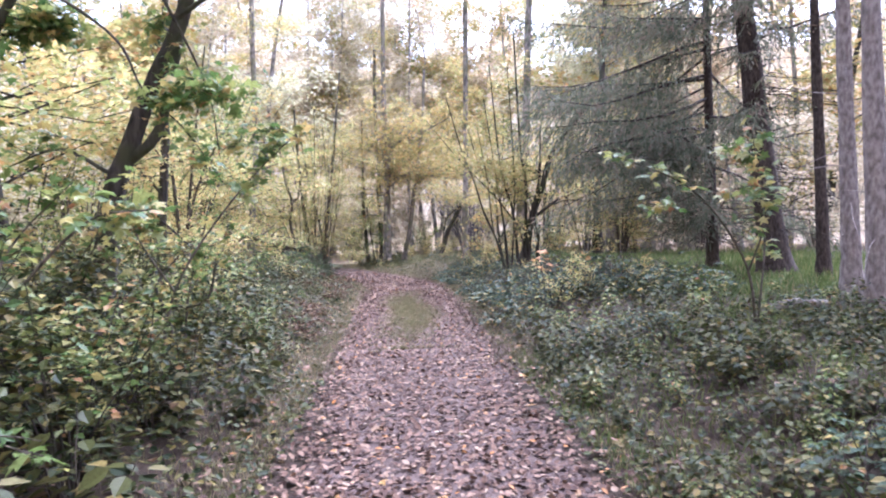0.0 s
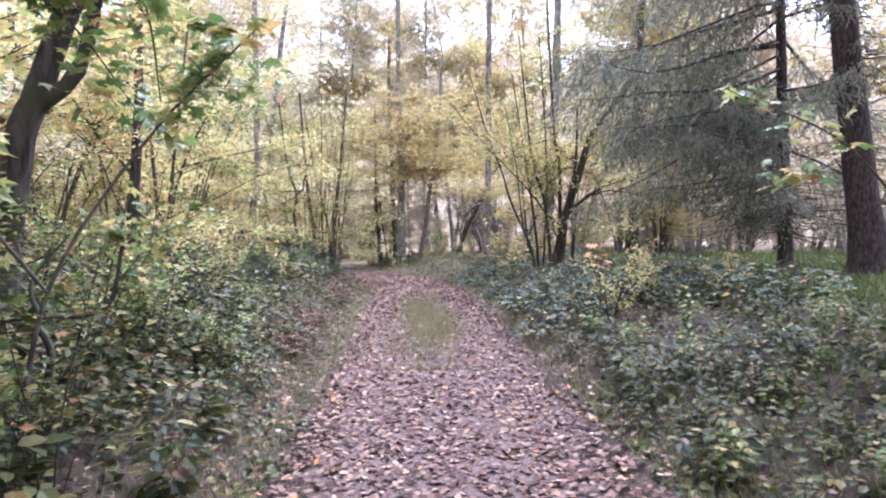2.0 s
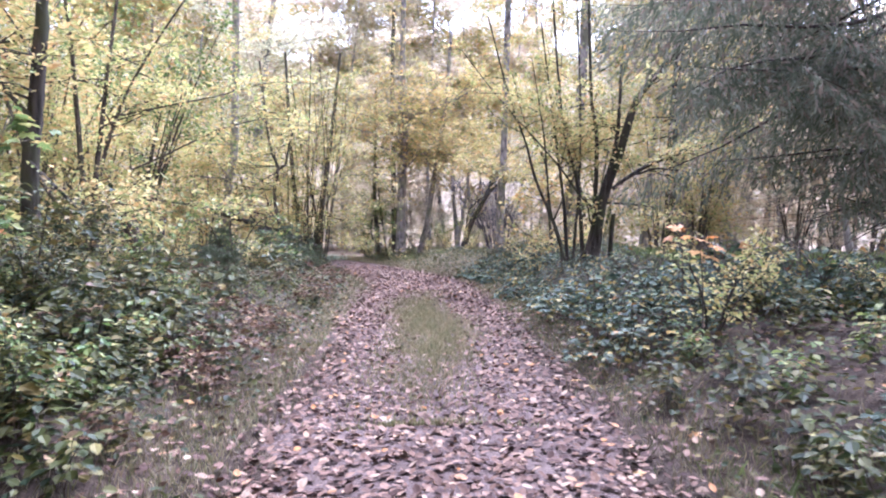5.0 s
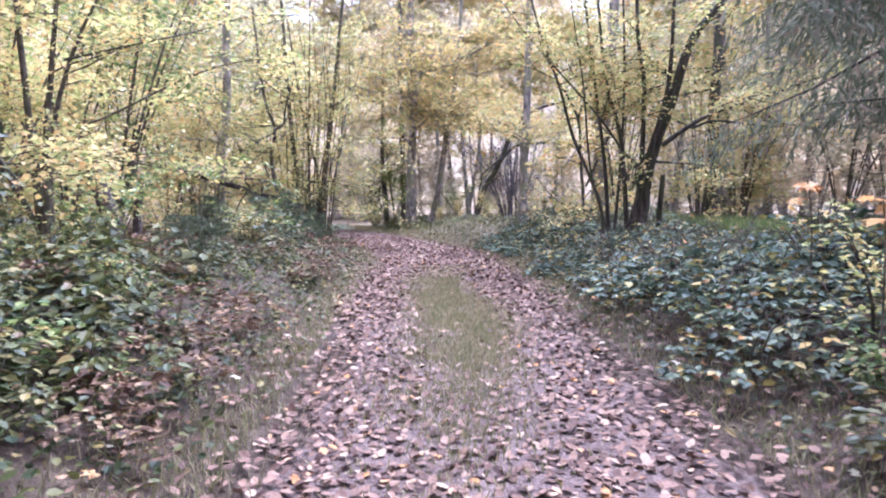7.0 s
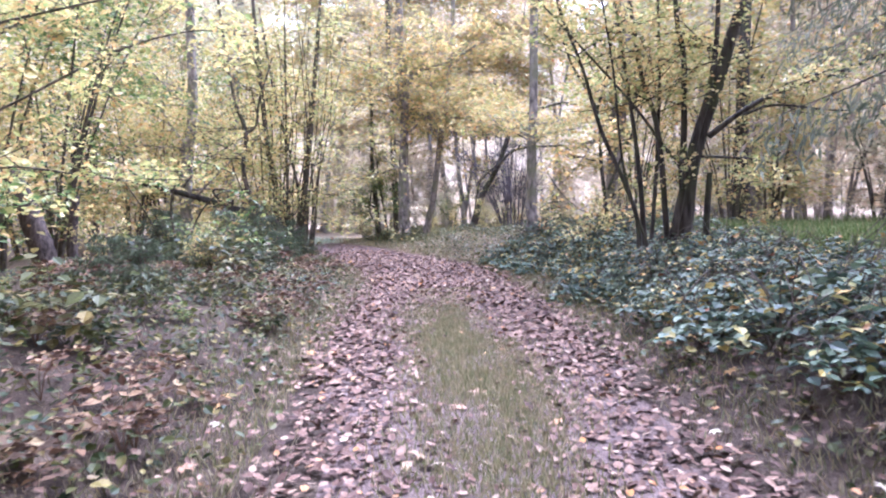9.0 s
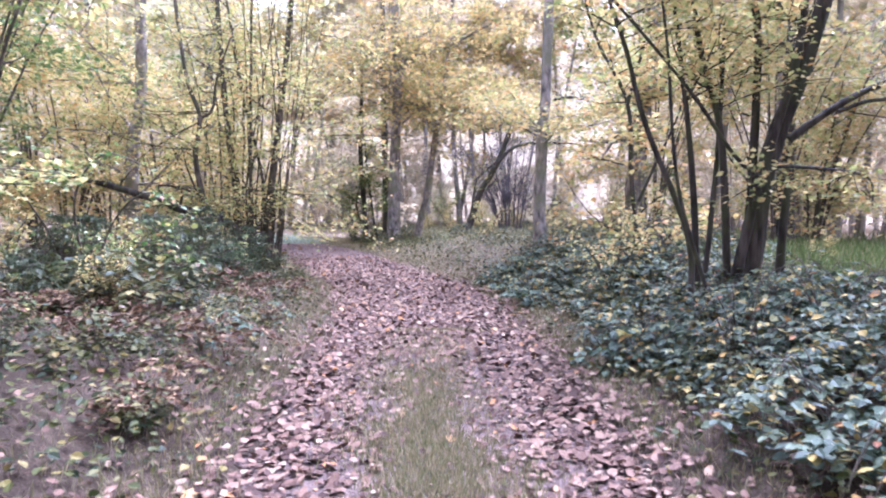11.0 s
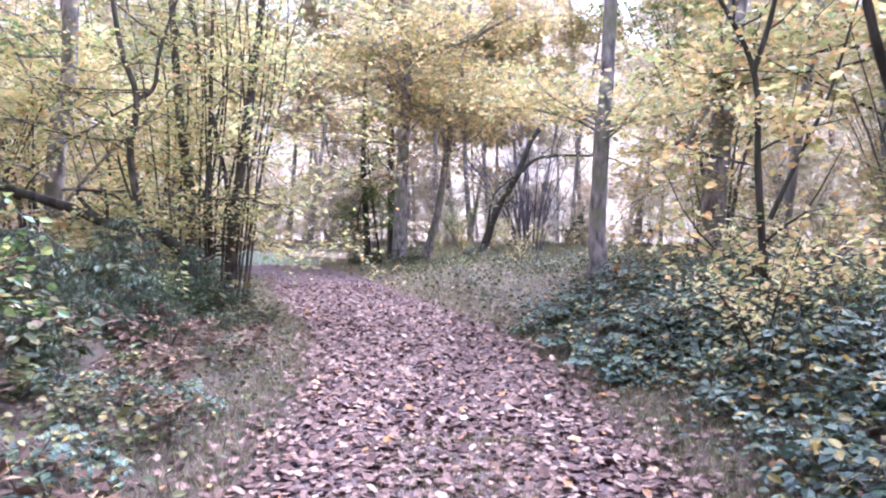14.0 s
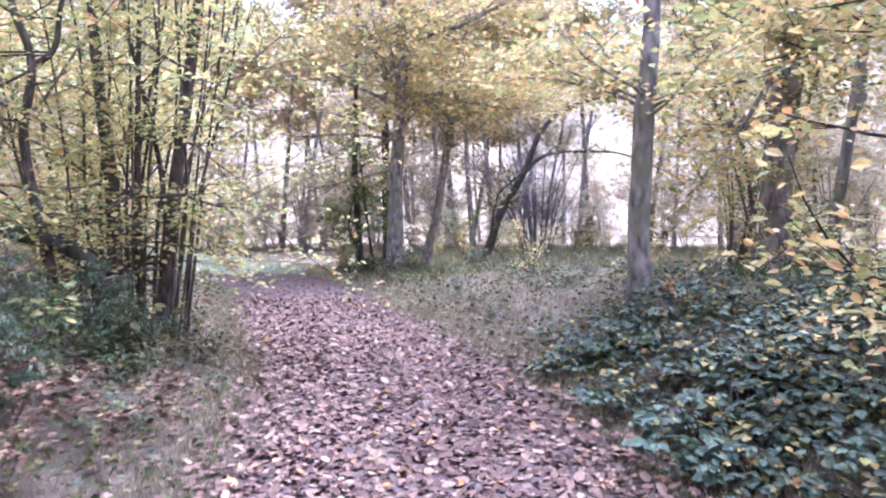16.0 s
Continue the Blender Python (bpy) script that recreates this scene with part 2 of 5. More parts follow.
def tube(line, radii, sides=7, rough=0.0, rs=None):
    """A closed, tapering tube along a line: vertices, quads."""
    line, radii = np.asarray(line, float), np.asarray(radii, float)
    tan = np.gradient(line, axis=0)
    tan /= np.linalg.norm(tan, axis=1)[:, None] + 1e-9
    ref = np.array([1.0, 0.13, 0.07]) if abs(tan[:, 0]).mean() < 0.8 else np.array([0.1, 1.0, 0.1])
    u = np.cross(tan, ref)
    u /= np.linalg.norm(u, axis=1)[:, None] + 1e-9
    v = np.cross(tan, u)
    a = np.linspace(0, 2 * np.pi, sides, endpoint=False)
    rad = radii[:, None] * np.ones(sides)
    if rough and rs is not None:
        rad = rad * (1 + rough * rs.standard_normal(rad.shape))
    ring = line[:, None] + rad[..., None] * (u[:, None] * np.cos(a)[None, :, None] + v[:, None] * np.sin(a)[None, :, None])
    k = len(line)
    i, j = np.meshgrid(np.arange(k - 1), np.arange(sides), indexing="ij")
    q = np.stack([i * sides + j, i * sides + (j + 1) % sides, (i + 1) * sides + (j + 1) % sides, (i + 1) * sides + j], -1).reshape(-1, 4)
    return ring.reshape(-1, 3), q


def join(pieces):
    vs, fs, at = [], [], 0
    for v, f in pieces:
        vs.append(v)
        fs.append(f + at)
        at += len(v)
    return np.concatenate(vs), [np.concatenate(fs)]


# leaf outlines: across, along, lift; triangles
DIAMOND = (np.array([(0, 0, 0), (-0.32, 0.45, 0.1), (0, 1, 0), (0.32, 0.45, 0.1)]), np.array([(0, 2, 1), (0, 3, 2)]))
OVAL = (np.array([(0, 0, 0), (-0.3, 0.25, 0.07), (-0.33, 0.6, 0.06), (0, 1, -0.06), (0.33, 0.6, 0.06), (0.3, 0.25, 0.07)]),
        np.array([(0, 3, 2, 1), (0, 5, 4, 3)]))
LOBED = (np.array([(0, 0, 0), (-0.42, 0.08, -0.04), (-0.22, 0.33, 0.04), (-0.55, 0.62, -0.03), (-0.2, 0.62, 0.04), (0, 1.05, -0.06),
                   (0.2, 0.62, 0.04), (0.55, 0.62, -0.03), (0.22, 0.33, 0.04), (0.42, 0.08, -0.04), (0, 0.35, 0.02)]),
         np.array([(10, 1, 0), (10, 2, 1), (10, 3, 2), (10, 4, 3), (10, 5, 4), (10, 6, 5), (10, 7, 6), (10, 8, 7), (10, 9, 8), (10, 0, 9)]))
CURLED = (np.array([(0, 0, 0.02), (-0.34, 0.28, 0.08), (-0.26, 0.72, 0.06), (0, 1, 0.06), (0.27, 0.7, 0.1), (0.34, 0.3, 0.04)]),
          np.array([(0, 3, 2, 1), (0, 5, 4, 3)]))
BLADE = (np.array([(-0.035, 0, 0), (0.035, 0, 0), (0.02, 0.6, 0.1), (0, 1, 0.3)]), np.array([(0, 1, 2), (0, 2, 3)]))
SPRIG = (np.array([(0, 0, 0), (-0.09, 0.4, 0.03), (0, 1, -0.06), (0.09, 0.4, 0.03), (0.02, 0.42, -0.1), (-0.02, 0.42, 0.1)]),
         np.array([(0, 3, 1), (1, 3, 2), (0, 4, 5), (5, 4, 2)]))


def leaf_cloud(points, size, rs, outline, tilt=0.45, droop=0.25, axes=None):
    """Leaves at the points, facing mostly upwards: vertices, triangles."""
    p = np.asarray(points, float)
    n = len(p)
    if axes is None:
        ang = rs.uniform(0, 2 * np.pi, n)
        axes = np.stack([np.cos(ang), np.sin(ang), -droop + 0.3 * rs.standard_normal(n)], -1)
    y = axes / (np.linalg.norm(axes, axis=1)[:, None] + 1e-9)
    up = np.array([0, 0, 1.0]) + tilt * rs.standard_normal((n, 3))
    x = np.cross(y, up)
    x /= np.linalg.norm(x, axis=1)[:, None] + 1e-9
    z = np.cross(x, y)
    s = size * rs.uniform(0.6, 1.25, n)
    t, tri = outline
    v = p[:, None] + s[:, None, None] * (t[None, :, :1] * x[:, None] + t[None, :, 1:2] * y[:, None] + t[None, :, 2:] * z[:, None])
    f = (tri[None] + (np.arange(n) * len(t))[:, None, None]).reshape(-1, tri.shape[1])
    return v.reshape(-1, 3), f


def wander(rs, start, way, length, steps, wob=0.12, lift=0.0):
    p, d = np.array(start, float), np.array(way, float)
    d /= np.linalg.norm(d)
    line = [p.copy()]
    for _ in range(steps):
        d = d + wob * rs.standard_normal(3) + np.array([0, 0, lift])
        d /= np.linalg.norm(d)
        p = p + d * length / steps
        line.append(p.copy())
    return np.array(line)


def boughs(rs, line, radius, count, length, low=0.35, rise=0.3, forks=4, wob=0.13, lift=0.0, sides=4):
    """Side branches off a stem: tubes of the branches, tubes of their twigs, and the thin lines that bear leaves."""
    main, fine, lines = [], [], []
    k = len(line)
    for _ in range(count):
        f = rs.uniform(low, 0.98)
        i = min(int(f * (k - 1)), k - 2)
        base = line[i] + (line[i + 1] - line[i]) * rs.random()
        a = rs.uniform(0, 2 * np.pi)
        way = np.array([np.cos(a), np.sin(a), rise + 0.3 * rs.standard_normal()])
        ln = length * rs.uniform(0.5, 1.1) * (1.15 - 0.6 * f)
        r0 = radius * ((0.42 - 0.25 * f) if radius < 0.12 else (0.24 - 0.14 * f))
        b = wander(rs, base, way, ln, 5, wob, lift)
        main.append(tube(b, np.linspace(r0, max(r0 * 0.2, 0.004), 6), sides))
        lines.append(b)
        for _ in range(forks):
            j = rs.integers(1, 5)
            w = (b[j] - b[j - 1]) / np.linalg.norm(b[j] - b[j - 1]) + 0.8 * rs.standard_normal(3) * np.array([1, 1, 0.4])
            c = wander(rs, b[j], w, ln * rs.uniform(0.3, 0.55), 3, wob, lift)
            fine.append(tube(c, np.linspace(max(r0 * 0.4, 0.006), 0.003, 4), 3))
            lines.append(c)
    return main, fine, lines


def along(rs, twigs, count, spread=0.12, low=0.25):
    """Points scattered along the outer parts of twigs."""
    if count <= 0 or not twigs:
        return np.zeros((0, 3))
    lens = np.array([np.linalg.norm(t[-1] - t[0]) for t in twigs])
    pick = rs.choice(len(twigs), count, p=lens / lens.sum())
    f = rs.uniform(low, 1.05, count)
    out = np.empty((count, 3))
    for a, (i, g) in enumerate(zip(pick, f)):
        t = twigs[i]
        u = min(g, 0.999) * (len(t) - 1)
        j = int(u)
        out[a] = t[j] + (t[min(j + 1, len(t) - 1)] - t[j]) * (u - j)
    return out + spread * rs.standard_normal((count, 3)) * np.array([1, 1, 0.6])


def stem_tube(points, r0, r1, rs, n=14, sides=9, flare=0.0):
    line = smooth_line(points, n)
    f = np.linspace(0, 1, n)
    rad = r0 + (r1 - r0) * f
    if flare:
        rad = rad * (1 + flare * np.exp(-f * n / 1.3))
    return line, tube(line, rad, sides, 0.05, rs)


# ---- ground ----


def centre(y):
    """The middle of the path."""
    return np.interp(y, [-60, 20, 24, 27, 31, 36, 39, 43, 50, 70], [0.9, 0.9, 0.82, 0.45, -0.8, -2.1, -3.2, -5.2, -9.5, -24])


def ease(v):
    v = np.clip(v, 0, 1)
    return v * v * (3 - 2 * v)


def ground_z(x, y):
    x, y = np.asarray(x, float), np.asarray(y, float)
    d = np.abs(x - centre(y))
    side = ease((d - 1.2) / 2.6) * np.where(y > 34, np.clip(1 - (y - 34) / 8, 0, 1), 1.0)
    lumps = 0.06 * np.sin(1.7 * x + 0.6 * y) * np.sin(1.1 * y - 0.4 * x) + 0.05 * np.sin(0.55 * x + 1.3) * np.sin(0.43 * y)
    bank = 0.36 * np.exp(-((x - 5.0) / 2.4) ** 2 - ((y - 27.5) / 4.0) ** 2) * ease((d - 1.2) / 1.6)
    ruts = -0.03 * np.exp(-((d - 0.75) / 0.25) ** 2)
    return 0.48 * side + bank + lumps * ease((d - 1.0) / 2.0) + ruts


def graded(lo, hi, step, far):
    mid = np.arange(lo, hi + step / 2, step)
    out = step * 1.35 ** np.arange(1, 40)
    out = np.cumsum(out)
    out = out[out < far]
    return np.concatenate([lo - out[::-1], mid, hi + out])


gx, gy = np.meshgrid(graded(-8, 10, 0.3, 900), graded(-5, 52, 0.4, 900), indexing="ij")
gv = np.stack([gx, gy, ground_z(gx, gy) - 0.015], -1).reshape(-1, 3)
ni, nj = gx.shape
gi, gj = np.meshgrid(np.arange(ni - 1), np.arange(nj - 1), indexing="ij")
gf = np.stack([gi * nj + gj, (gi + 1) * nj + gj, (gi + 1) * nj + gj + 1, gi * nj + gj + 1], -1).reshape(-1, 4)
tagged(new("ground", mesh_of("ground", gv, [gf], M_FLOOR, True)), "dark forest floor soil with rotting leaves, haze painted in far off", "ground", kind="structure")

py = np.arange(-8, 48, 0.25)
pu = np.linspace(-1, 1, 13)
rs = np.random.default_rng(3)
wob_l = np.convolve(rs.standard_normal(len(py) + 8), np.ones(9) / 9, "valid") * 0.28 + 0.09 * rs.standard_normal(len(py))
wob_r = np.convolve(rs.standard_normal(len(py) + 8), np.ones(9) / 9, "valid") * 0.28 + 0.09 * rs.standard_normal(len(py))
half = 1.08 + 0.5 * ease((py - 28) / 8)
px = centre(py)[:, None] + np.where(pu < 0, (half + wob_l)[:, None], (half + wob_r)[:, None]) * pu[None]
pyy = np.repeat(py[:, None], 13, 1)
pz = ground_z(px, pyy) + 0.018 * (1 - pu[None] ** 4) - 0.012 * pu[None] ** 4
a_, b_ = np.meshgrid(np.arange(len(py) - 1), np.arange(12), indexing="ij")
pf = np.stack([a_ * 13 + b_, a_ * 13 + b_ + 1, (a_ + 1) * 13 + b_ + 1, (a_ + 1) * 13 + b_], -1).reshape(-1, 4)
tagged(new("path", mesh_of("path", np.stack([px, pyy, pz], -1).reshape(-1, 3), [pf], M_PATH, True)),
       "trodden earth forest track with two shallow ruts", "path", kind="structure")

# distant woods, a pale uneven band far behind the trees, glowing in place of haze
m_far, n_, l_, b_sdf = shader("distant_woods_glow")
tc_ = n_.new("ShaderNodeTexCoord")
t1, t2 = n_.new("ShaderNodeTexNoise"), n_.new("ShaderNodeTexNoise")
t1.inputs["Scale"].default_value, t1.inputs["Detail"].default_value = 1.6, 10
t1.inputs["Roughness"].default_value = 0.75
t2.inputs["Scale"].default_value, t2.inputs["Detail"].default_value = 0.12, 4
l_.new(tc_.outputs["Object"], t1.inputs["Vector"])
l_.new(tc_.outputs["Object"], t2.inputs["Vector"])
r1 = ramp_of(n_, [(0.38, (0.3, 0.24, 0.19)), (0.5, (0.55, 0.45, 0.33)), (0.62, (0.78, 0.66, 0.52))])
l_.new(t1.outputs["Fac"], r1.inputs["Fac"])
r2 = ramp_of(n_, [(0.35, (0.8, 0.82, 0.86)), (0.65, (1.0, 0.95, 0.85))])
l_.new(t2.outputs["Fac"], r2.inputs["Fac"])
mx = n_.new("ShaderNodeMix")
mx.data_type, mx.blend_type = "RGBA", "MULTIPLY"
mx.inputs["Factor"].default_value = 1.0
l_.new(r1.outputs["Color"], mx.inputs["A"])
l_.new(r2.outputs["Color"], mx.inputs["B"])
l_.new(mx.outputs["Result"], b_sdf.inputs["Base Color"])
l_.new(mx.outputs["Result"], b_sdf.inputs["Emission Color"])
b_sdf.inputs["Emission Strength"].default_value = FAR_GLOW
b_sdf.inputs["Roughness"].default_value = 1.0
rs = np.random.default_rng(5)
ang = np.linspace(0, 2 * np.pi, 361)[:-1]
tops = 31 + 3 * np.convolve(np.tile(rs.standard_normal(360), 3), np.ones(7) / 2.6, "same")[360:720] + 1.5 * rs.standard_normal(360)
rad = 95 + 4 * np.sin(5 * ang)
lo = np.stack([rad * np.sin(ang), 15 + rad * np.cos(ang), np.full(360, -1.0)], -1)
hi = lo + np.stack([np.zeros(360), np.zeros(360), tops + 1], -1)
k_ = np.arange(360)
ff = np.stack([k_, (k_ + 1) % 360, (k_ + 1) % 360 + 360, k_ + 360], -1)
tagged(new("backdrop", mesh_of("backdrop", np.concatenate([lo, hi]), [ff], m_far)), "pale band of distant autumn woods, glowing in place of haze", "distance", kind="structure")

# ---- trees that stand by the track ----


def tree(name, seed, stems, bark, label, category="tree", crown=None, crown_mat=None, leaf=0.1, outline=DIAMOND, twigs_per=6, twig_len=1.4,
         low=0.4, rise=0.3, tilt=0.45, spread=0.14, flare=0.5, bare=(), stem_name="trunk", sides=9, lift=0.0, group="", split=True, forks=4, rings=(8, 4)):
    """A tree from the lines of its stems: (points, base radius, tip radius); the first point of the first is its foot. crown: number of leaves."""
    rs = np.random.default_rng(seed)
    foot = np.array(stems[0][0][0], float)
    foot[2] = float(ground_z(foot[0], foot[1])) - 0.03
    top = thing(name, *foot, label, category, group)
    tubes, twigs = [], []
    for k, (pts, r0, r1) in enumerate(stems):
        pts = [np.array(p, float) - foot for p in pts]
        if np.array(stems[k][0][0])[2] < foot[2] + 0.6:
            pts[0] = pts[0] * np.array([1, 1, 0]) + np.array([0, 0, -0.05])
        line, t = stem_tube(pts, r0, r1, rs, rings[0] + rings[1] * len(pts), sides if r0 > 0.05 else 6, (flare if stem_name == "trunk" and k == 0 else 0.15) if r0 > 0.08 else 0)
        v, f = t
        part(stem_name if k == 0 or r0 > 0.05 or stem_name == "stem" else "limb", mesh_of(stem_name, v, [f], bark, True), top)
        if k in bare:
            continue
        tb, ft, tw = boughs(rs, line, r0, twigs_per if r0 > 0.035 else max(2, twigs_per // 2), twig_len, low, rise, forks, 0.15, lift, 5 if split else 3)
        if split:
            for v, f in tb:
                part("branch", mesh_of("branch", v, [f], bark, True), top)
            tubes += ft
        else:
            tubes += tb + ft
        twigs += tw
        if r0 < 0.06:
            twigs.append(line[len(line) // 2:])
    if tubes:
        v, f = join(tubes)
        part("twig_mass", mesh_of("twig_mass", v, f, bark, True), top)
    if crown:
        v, f = leaf_cloud(along(rs, twigs, crown, spread), leaf, rs, outline, tilt)
        part("crown", mesh_of("crown", v, [f], crown_mat), top)
    return top


def flat(y, xz, dy=0.0):
    """Points (x, z) of a stem in an upright plane, slowly leaving it."""
    return [(x, y + dy * i, z) for i, (x, z) in enumerate(xz)]


# leaning dark tree by the first bend of brush
tree("maple_tree", 11, [
    (flat(9.2, [(-3.2, 0.3), (-3.18, 1.5), (-2.98, 2.65), (-2.81, 3.08), (-2.45, 3.96), (-2.06, 4.76), (-1.85, 5.6), (-1.5, 8.0)]), 0.16, 0.07),
    (flat(9.2, [(-2.84, 2.95), (-2.44, 3.29), (-2.23, 3.95), (-2.03, 5.0), (-2.1, 7.0)]), 0.08, 0.04),
    (flat(9.1, [(-2.05, 4.8), (-1.6, 5.1), (-1.2, 5.6), (-0.6, 6.4)], -0.05), 0.04, 0.012),
    (flat(9.0, [(-2.2, 5.0), (-1.9, 4.4), (-1.62, 3.7), (-1.5, 2.9)], -0.1), 0.022, 0.006),
    (flat(8.9, [(-2.95, 2.8), (-3.5, 3.1), (-4.1, 2.9)], -0.05), 0.03, 0.01)],
    M_BARK_DARK, "dark mossy maple with a leaning forked trunk", crown=2000, crown_mat=M_LIME, leaf=0.13, outline=LOBED, twigs_per=5, twig_len=1.7, low=0.68)
tree("oak_tree", 12, [
    (flat(7.4, [(-4.2, 0.3), (-4.0, 2.5), (-3.4, 4.2), (-2.7, 5.2)]), 0.07, 0.04),
    (flat(7.4, [(-3.2, 4.7), (-2.69, 4.44), (-2.18, 4.01), (-1.94, 3.49), (-1.55, 3.09), (-1.16, 2.5)]), 0.022, 0.005)],
    M_BARK_DARK, "thin dark tree with a long drooping bough", crown=1200, crown_mat=M_LIME, leaf=0.13, outline=LOBED, twigs_per=5, twig_len=1.1)
tree("oak_tree", 13, [
    (flat(16.5, [(-4.85, 0.4), (-4.84, 2.2), (-4.75, 3.2), (-4.65, 4.3), (-4.6, 5.5), (-4.4, 10)]), 0.13, 0.07),
    (flat(16.4, [(-4.75, 3.0), (-5.4, 3.8), (-6.0, 4.8)]), 0.04, 0.015),
    (flat(16.4, [(-4.8, 2.4), (-4.2, 1.8), (-4.0, 1.5)]), 0.03, 0.015)],
    M_BARK_DARK, "slim dark-barked tree with a straight trunk", crown=3600, crown_mat=M_YELLOW, leaf=0.095, twigs_per=12, twig_len=2.6, low=0.4, rise=0.05)
tree("hazel_bush", 14, [
    (flat(18.7, [(-5.0, 0.4), (-5.09, 1.9), (-5.15, 2.6), (-5.3, 4.8), (-5.6, 7)]), 0.08, 0.02),
    (flat(18.6, [(-4.9, 0.4), (-4.89, 1.9), (-4.75, 3.2), (-4.54, 4.8), (-4.2, 7)]), 0.06, 0.02),
    (flat(18.8, [(-4.95, 0.4), (-4.9, 2.2), (-4.5, 3.6), (-3.86, 4.75), (-3.0, 6)]), 0.045, 0.012),
    (flat(18.6, [(-4.55, 3.4), (-3.6, 3.6), (-2.71, 3.78), (-1.86, 4.0), (-1.0, 4.0)]), 0.02, 0.005),
    (flat(18.5, [(-4.95, 2.2), (-3.9, 2.6), (-2.72, 3.15), (-1.87, 3.36), (-1.3, 3.3)]), 0.02, 0.005),
    (flat(18.5, [(-4.95, 1.8), (-3.9, 1.95), (-2.9, 1.8), (-2.0, 1.75)]), 0.018, 0.005),
    (flat(18.7, [(-4.8, 0.4), (-5.4, 1.6), (-6.0, 2.6), (-6.5, 4)]), 0.05, 0.02)],
    M_BARK_HAZEL, "many-stemmed dark hazel with long arching branches", "bush", 6500, M_YELLOW, 0.085, twigs_per=8, twig_len=2.0, low=0.3, rise=0.1, stem_name="stem")
tree("birch_stump", 15, [(flat(22, [(-5.35, 0.4), (-5.46, 0.95), (-5.71, 1.75), (-5.95, 2.3)]), 0.2, 0.14), (flat(22.2, [(-5.05, 0.4), (-5.08, 0.95), (-4.98, 1.75)]), 0.09, 0.07)], M_BARK_BROWN,
     "leaning broken brown tree stump among the undergrowth", "stump", twigs_per=0, sides=12)
tree("oak_tree", 16, [(flat(28.8, [(-5.4, 0.4), (-5.37, 1.03), (-5.26, 2.95), (-5.04, 4.5), (-4.9, 12)]), 0.18, 0.1)], M_BARK_GREY,
     "straight grey-brown trunk with a yellow crown", crown=8500, crown_mat=M_YELLOW, leaf=0.11, twigs_per=24, twig_len=4.8, low=0.3, rise=0.1)
tree("fallen_log", 17, [(flat(27.2, [(-2.5, 0.5), (-2.84, 1.2), (-3.84, 1.53), (-4.4, 1.75), (-6.2, 2.3)]), 0.1, 0.06),
                          (flat(27.2, [(-3.9, 1.55), (-4.2, 1.95), (-3.7, 1.9), (-3.5, 1.7)]), 0.035, 0.01)], M_BARK_DARK,
     "dark fallen trunk leaning in the hazel", "fallen trunk", twigs_per=3, twig_len=1.2, flare=0)
tree("hazel_bush", 18, [
    (flat(28.3, [(-2.35, 0.4), (-2.34, 1.0), (-2.24, 1.95), (-1.94, 4.15), (-1.6, 7)]), 0.13, 0.04),
    (flat(28.2, [(-2.94, 0.4), (-2.96, 2.0), (-3.13, 3.6), (-3.3, 7)]), 0.1, 0.04),
    (flat(27.3, [(-3.05, 0.4), (-3.35, 1.6), (-3.5, 2.5), (-3.4, 3.3), (-3.65, 4.2), (-3.9, 6.5)]), 0.065, 0.03),
    (flat(27.3, [(-3.4, 3.25), (-3.15, 3.45), (-3.05, 4.0), (-2.7, 5)]), 0.04, 0.015),
    (flat(28.4, [(-2.15, 0.4), (-1.9, 2.2), (-1.67, 3.9), (-1.5, 6)]), 0.022, 0.008),
    (flat(28.1, [(-2.25, 0.4), (-2.1, 1.9), (-1.5, 3.9), (-1.0, 5.5)]), 0.02, 0.008),
    (flat(28.2, [(-2.6, 0.4), (-2.65, 2.0), (-2.6, 4.0), (-2.5, 7)]), 0.05, 0.02),
    (flat(28.5, [(-2.5, 0.4), (-2.45, 2.0), (-2.9, 4.2), (-3.2, 6.5)]), 0.045, 0.02),
    (flat(28.0, [(-2.2, 0.4), (-2.0, 1.9), (-2.1, 4.2), (-2.2, 6.5)]), 0.022, 0.01),
    (flat(28.5, [(-2.75, 0.4), (-2.8, 2.0), (-2.4, 4.2), (-2.0, 6.5)]), 0.03, 0.01)] + [
    (flat(28.0 + 0.1 * (k % 6), [(-3.2 + 0.09 * k, 0.4), (-3.35 + 0.12 * k, 1.8), (-3.6 + 0.16 * k + 0.15 * (k % 3), 3.8), (-4.1 + 0.24 * k, 6.2)]), 0.018 + 0.006 * (k % 3), 0.008) for k in range(13)],
    M_BARK_HAZEL, "large hazel with many upright brown stems", "bush", 15000, M_YELLOW, 0.088, twigs_per=8, twig_len=2.6, low=0.16, rise=0.1, stem_name="stem")
# trees at the bend
tree("lime_tree", 21, [
    (flat(41.5, [(0, 0), (0.03, 1.6), (0.07, 3.3), (0.26, 6.8), (0.14, 9), (0.3, 16)]), 0.27, 0.12),
    (flat(41.4, [(0.3, 4.6), (0.6, 4.95), (1.28, 5.38), (2.4, 5.3), (3.58, 5.13)]), 0.05, 0.012),
    (flat(41.4, [(0.3, 6.7), (0.7, 7.2), (1.28, 7.48), (2.33, 7.83), (4.0, 8.7)]), 0.12, 0.04),
    (flat(41.4, [(0.15, 5.6), (-0.13, 6.07), (-0.48, 7.1), (-0.8, 9)]), 0.06, 0.02)],
    M_BARK_GREY, "tall grey-barked tree where the track bends", crown=14000, crown_mat=M_YELLOW, leaf=0.16, twigs_per=28, twig_len=4.8, low=0.32, rise=0.15, forks=10)
